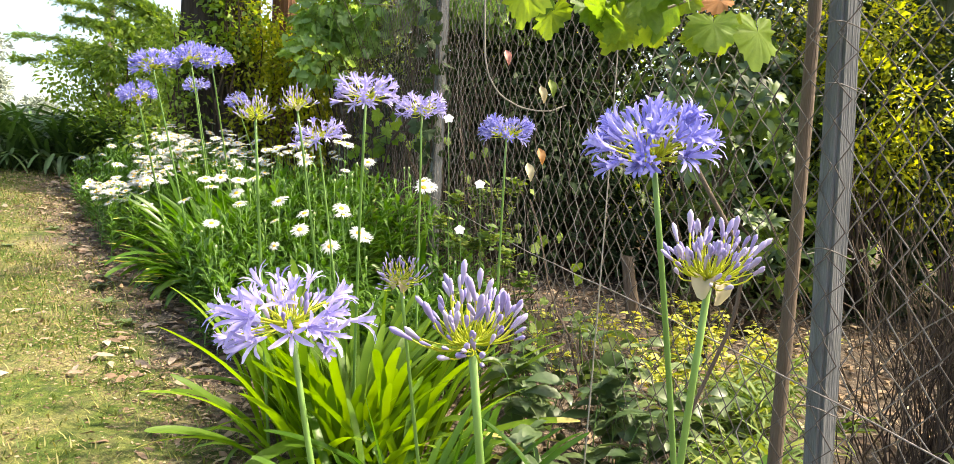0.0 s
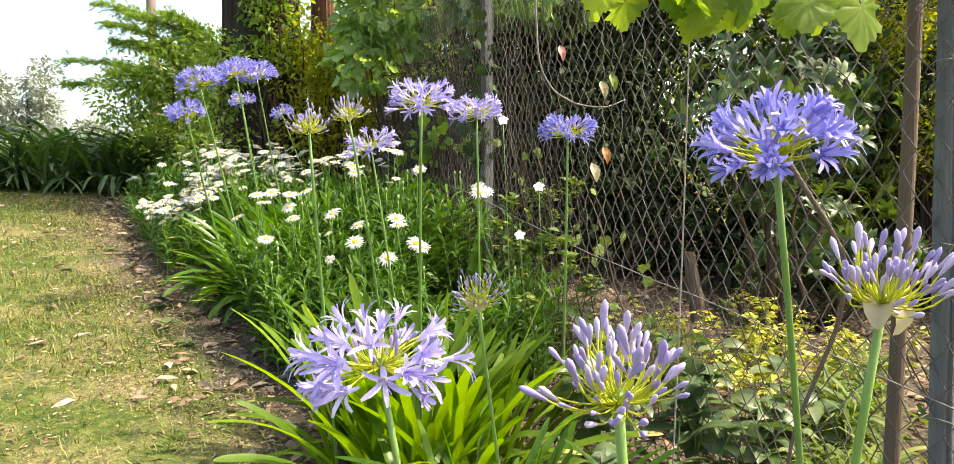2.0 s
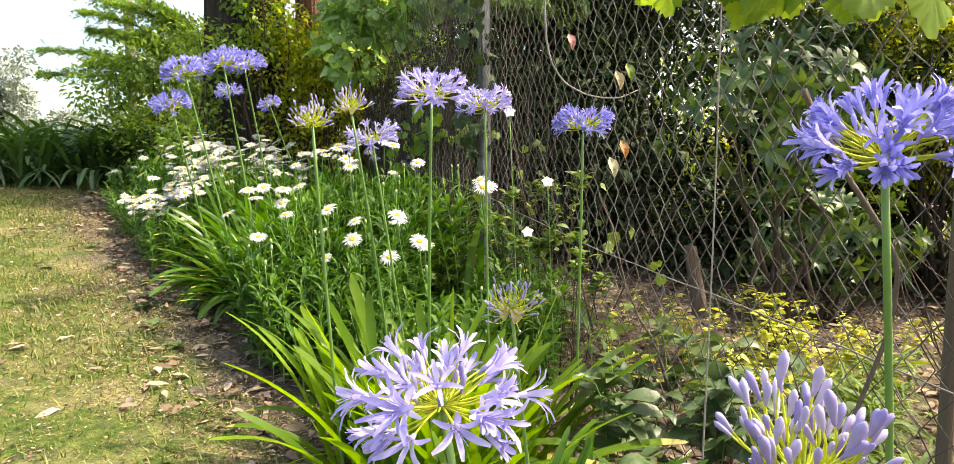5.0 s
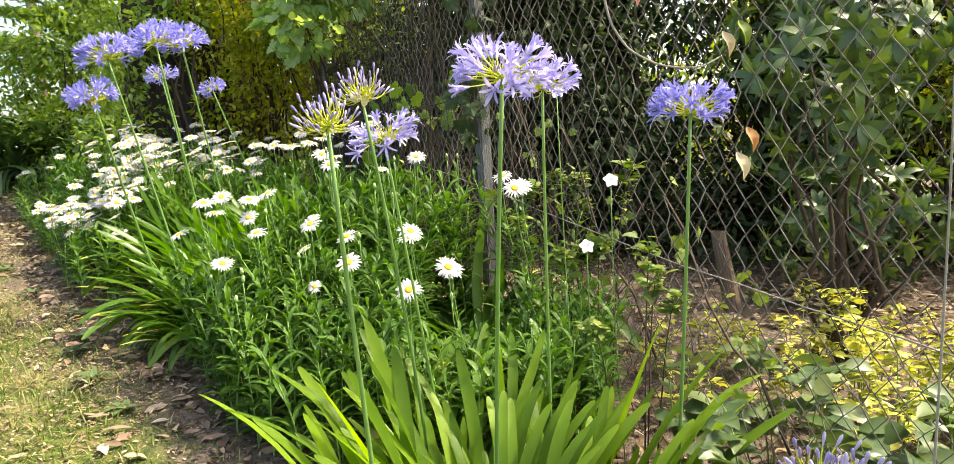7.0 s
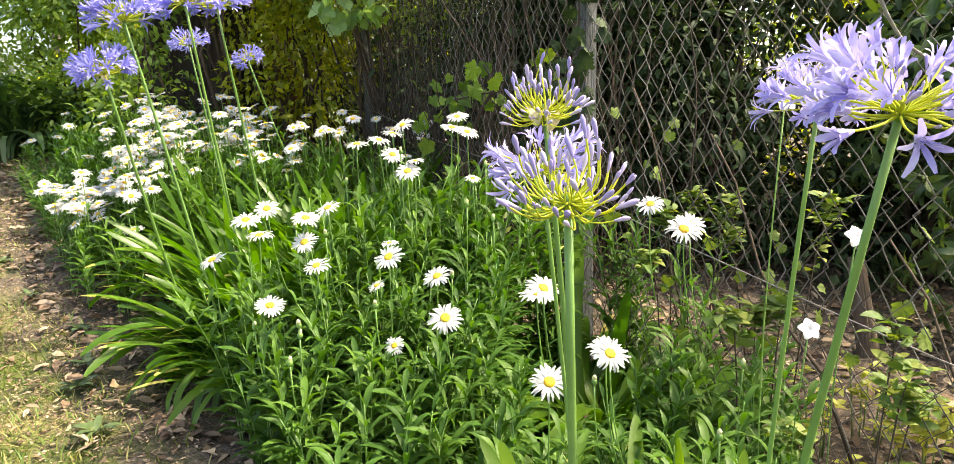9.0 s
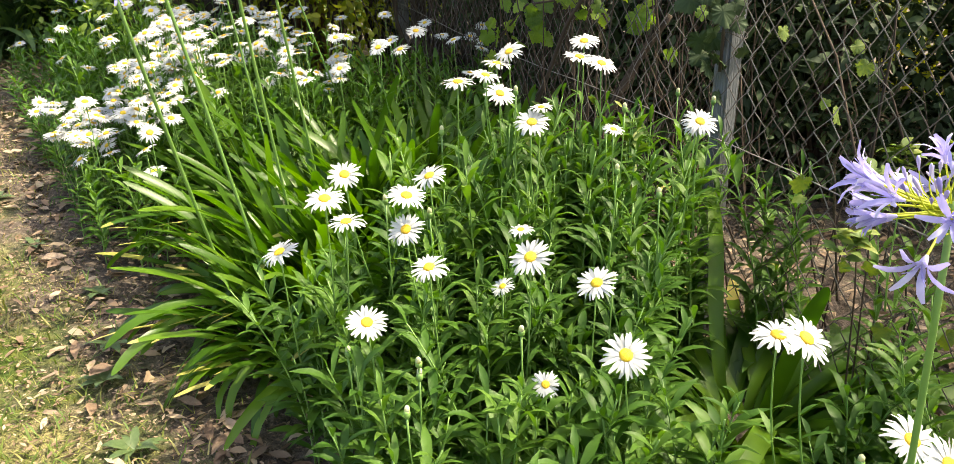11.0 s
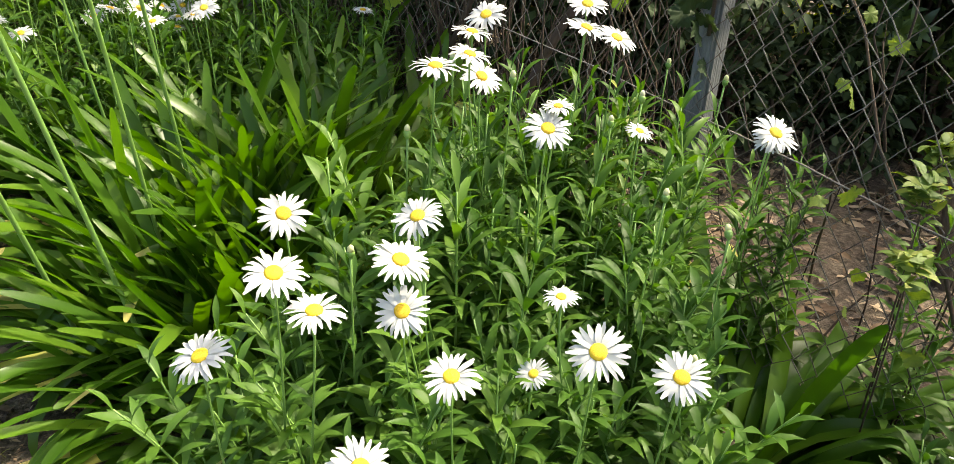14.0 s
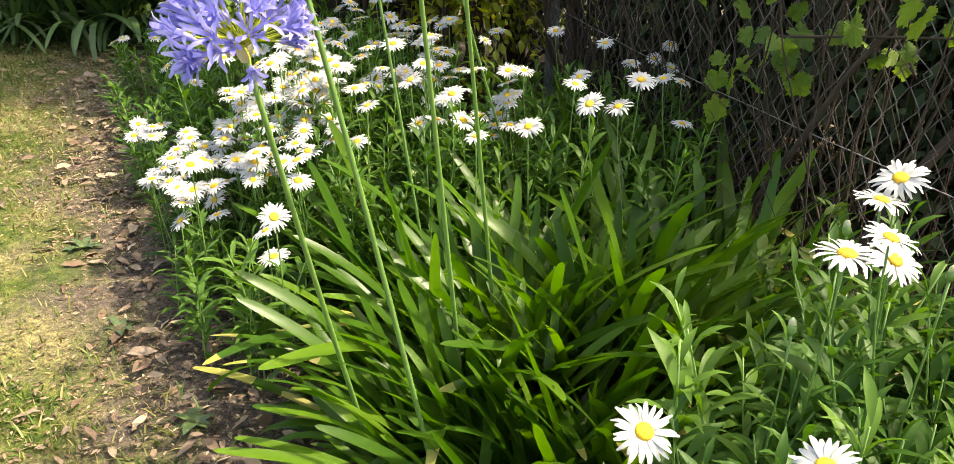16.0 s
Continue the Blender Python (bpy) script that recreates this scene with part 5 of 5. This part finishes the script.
# bare stem of a shrub on the litter
tree_trunk("stump", 0.99, 4.58, 0.042, 0.52, M_STAKE, "brown crooked shrub stem rising from the leaf litter", 9, 1.7, (-0.08, 0.06))


# ---- far off ----
pole = thing("utility_pole", on_ground(-14.8, 25), "tall brown wooden utility pole", "pole")
part("shaft", Build().add(tube([(0, 0, -0.5), (0, 0, 4), (0, 0, 12)], [0.19, 0.17, 0.14], 14)).mesh("shaft", [M_POLE]), pole, Matrix.Translation(on_ground(-14.8, 25)))


def hazed_tree(x, y, h, w, seed, n=5200):
    z = float(gz(x, y)) - 1.0
    ob = thing("distant_tree", (x, y, z), "tree far beyond the garden, haze put into its grey-green colour", "tree", "distant trees")
    part("trunk", Build().add(tube([(0, 0, 0), (0.2, 0, h * 0.4), (0, 0.2, h * 0.75)], [0.35, 0.25, 0.1], 7)).mesh("trunk", [M_BARK]), ob, Matrix.Translation((x, y, z)))
    c_, r_ = lumps(x, y, z + h * 0.3, z + h * 0.9, w, 26, seed, (w * 0.22, w * 0.42))
    part("crown", Build().add(*leaf_cloud(c_, r_, n, QLEAF, w * 0.14, 0.2, 0.3, np.random.RandomState(seed))).mesh("crown", [M_HAZED_TREE]), ob, kind="stuff")


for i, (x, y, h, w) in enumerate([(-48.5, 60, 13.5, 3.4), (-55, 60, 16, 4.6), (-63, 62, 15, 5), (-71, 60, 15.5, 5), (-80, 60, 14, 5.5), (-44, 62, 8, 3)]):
    hazed_tree(x, y, h, w, 400 + i)


# ---- grass and litter ----
def make_grass():
    n = 280000
    x = R.uniform(-6.6, -0.3, n)
    y = 1.6 + 6.6 * R.uniform(0, 1, n) ** 1.3
    x[:50000], y[:50000] = R.uniform(-6.6, 0.3, 50000), R.uniform(-1.2, 1.7, 50000)
    b = bed_side(x, y)
    pn = np.sin(x * 2.1 + 1.3 * np.sin(y * 1.7)) * np.cos(y * 1.9 + x) + R.normal(0, 0.5, n)
    keep = (R.uniform(0, 1, n) < np.clip((-b + np.interp(y, (2.4, 3.4), (0.28, 0.12))) / 0.7, 0.06, 1)) & (b < 0.12) & (pn > -0.8)
    x, y = x[keep], y[keep]
    k = len(x)
    a = R.uniform(0, 6.28, k)
    el = R.uniform(0.15, 1.25, k)
    ah = np.stack([np.cos(a) * np.cos(el), np.sin(a) * np.cos(el), np.sin(el)], 1)
    tpl = (np.array([(-0.05, 0, 0), (0.05, 0, 0), (0.04, 0.55, 0.02), (0, 1, -0.12), (-0.04, 0.55, 0.02)]), [(0, 1, 2, 4), (4, 2, 3)])
    m = frames(np.stack([x, y, gz(x, y) - 0.002], 1), ah, (0, 0, 1), 0.014 + 0.045 * R.uniform(0, 1, k) ** 1.8)
    ob = new("grass", Build().add(tpl, m).mesh("grass", [M_GRASS]))
    tagged(ob, "short mown grass, green with dry straw-coloured patches", "grass", kind="stuff")


make_grass()


def litter_leaf(seed):
    r = np.random.RandomState(seed)
    return blade(1, 0.36 * r.uniform(0.7, 1.2), [0.1, 0.8, 1.0, 0.7, 0.05], [(0, 0), (0.25, 0.06 + r.uniform(0, .1)), (0.5, 0.08), (0.75, 0.05 + r.uniform(0, .08)), (1, r.uniform(0, 0.15))], r.uniform(0.08, 0.4), r.normal(0, 0.5))


LITTER = [litter_leaf(i) for i in range(5)]


def make_litter():
    b = Build()
    for i, t in enumerate(LITTER):
        n = 4600
        x, y = R.uniform(-4.6, 3.2, n), R.uniform(1.2, 8.2, n)
        bd = bed_side(x, y)
        keep = (bd > -0.38) & (R.uniform(0, 1, n) < np.clip((bd + 0.4) / 0.45, 0, 1))
        x, y = x[keep], y[keep]
        k = len(x)
        a = R.uniform(0, 6.28, k)
        m = frames(np.stack([x, y, gz(x, y) + R.uniform(0.002, 0.015, k)], 1), np.stack([np.cos(a), np.sin(a), R.normal(0, 0.15, k)], 1), np.array((0, 0, 1)) + 0.35 * R.normal(size=(k, 3)), R.uniform(0.022, 0.08, k))
        b.add(t, m)
    n = 26000
    y = 1.6 + 6.0 * R.uniform(0, 1, n) ** 1.4
    x = np.interp(y, EDGE[:, 1], EDGE[:, 0]) + R.normal(-0.35, 0.42, n)
    a = R.uniform(0, 6.28, n)
    b.add(quad_leaf(0.4), frames(np.stack([x, y, gz(x, y) + R.uniform(0.004, 0.012, n)], 1), np.stack([np.cos(a), np.sin(a), R.normal(0, 0.2, n)], 1), np.array((0, 0, 1)) + 0.5 * R.normal(size=(n, 3)), R.uniform(0.006, 0.024, n)))
    tagged(new("leaf_litter", b.mesh("leaf_litter", [M_LITTER])), "brown dead leaves covering the soil under the fence and bed", "leaf litter", kind="stuff")


make_litter()
WEED = [Build().add(simple_leaf(0.15, 0.15, q)).mesh("leaf", [M_CREEPER]) for q in (0.3, 0.36, 0.44)]
for x, y in [(-2.02, 4.02), (-1.95, 3.85), (-2.2, 4.3), (-1.75, 3.6), (-2.6, 4.6), (-1.5, 3.35), (-3.0, 5.0), (-2.9, 4.4)]:
    ob = thing("lawn_weed", on_ground(x, y), "small green rosette weed growing in bare soil", "weed", "lawn weeds")
    for k_ in range(8):
        a_ = k_ * 2.4 + R.normal(0, 0.2)
        part("leaf", WEED[R.randint(3)], ob, mat4(frames([on_ground(x, y, 0.006)], (math.cos(a_), math.sin(a_), R.uniform(0.15, 0.5)), (0, 0, 1), R.uniform(0.04, 0.08))[0]))
FALLEN = [Build().add(t).mesh("fallen_leaf", [M_FALLEN]) for t in LITTER]
for i in range(230):
    y = R.uniform(2.6, 7.5)
    ex = float(np.interp(y, EDGE[:, 1], EDGE[:, 0]))
    x = ex - 0.05 - abs(R.normal(0, 0.75))
    a = R.uniform(0, 6.28)
    m = frames([on_ground(x, y, 0.012)], (math.cos(a), math.sin(a), R.normal(0, 0.1)), np.array((0, 0, 1)) + 0.3 * R.normal(size=3), R.uniform(0.03, 0.10))[0]
    ob = new("fallen_leaf", FALLEN[R.randint(5)])
    ob.matrix_basis = mat4(m)
    tagged(ob, "curled brown dead leaf lying on the lawn", "leaf", "fallen leaves")
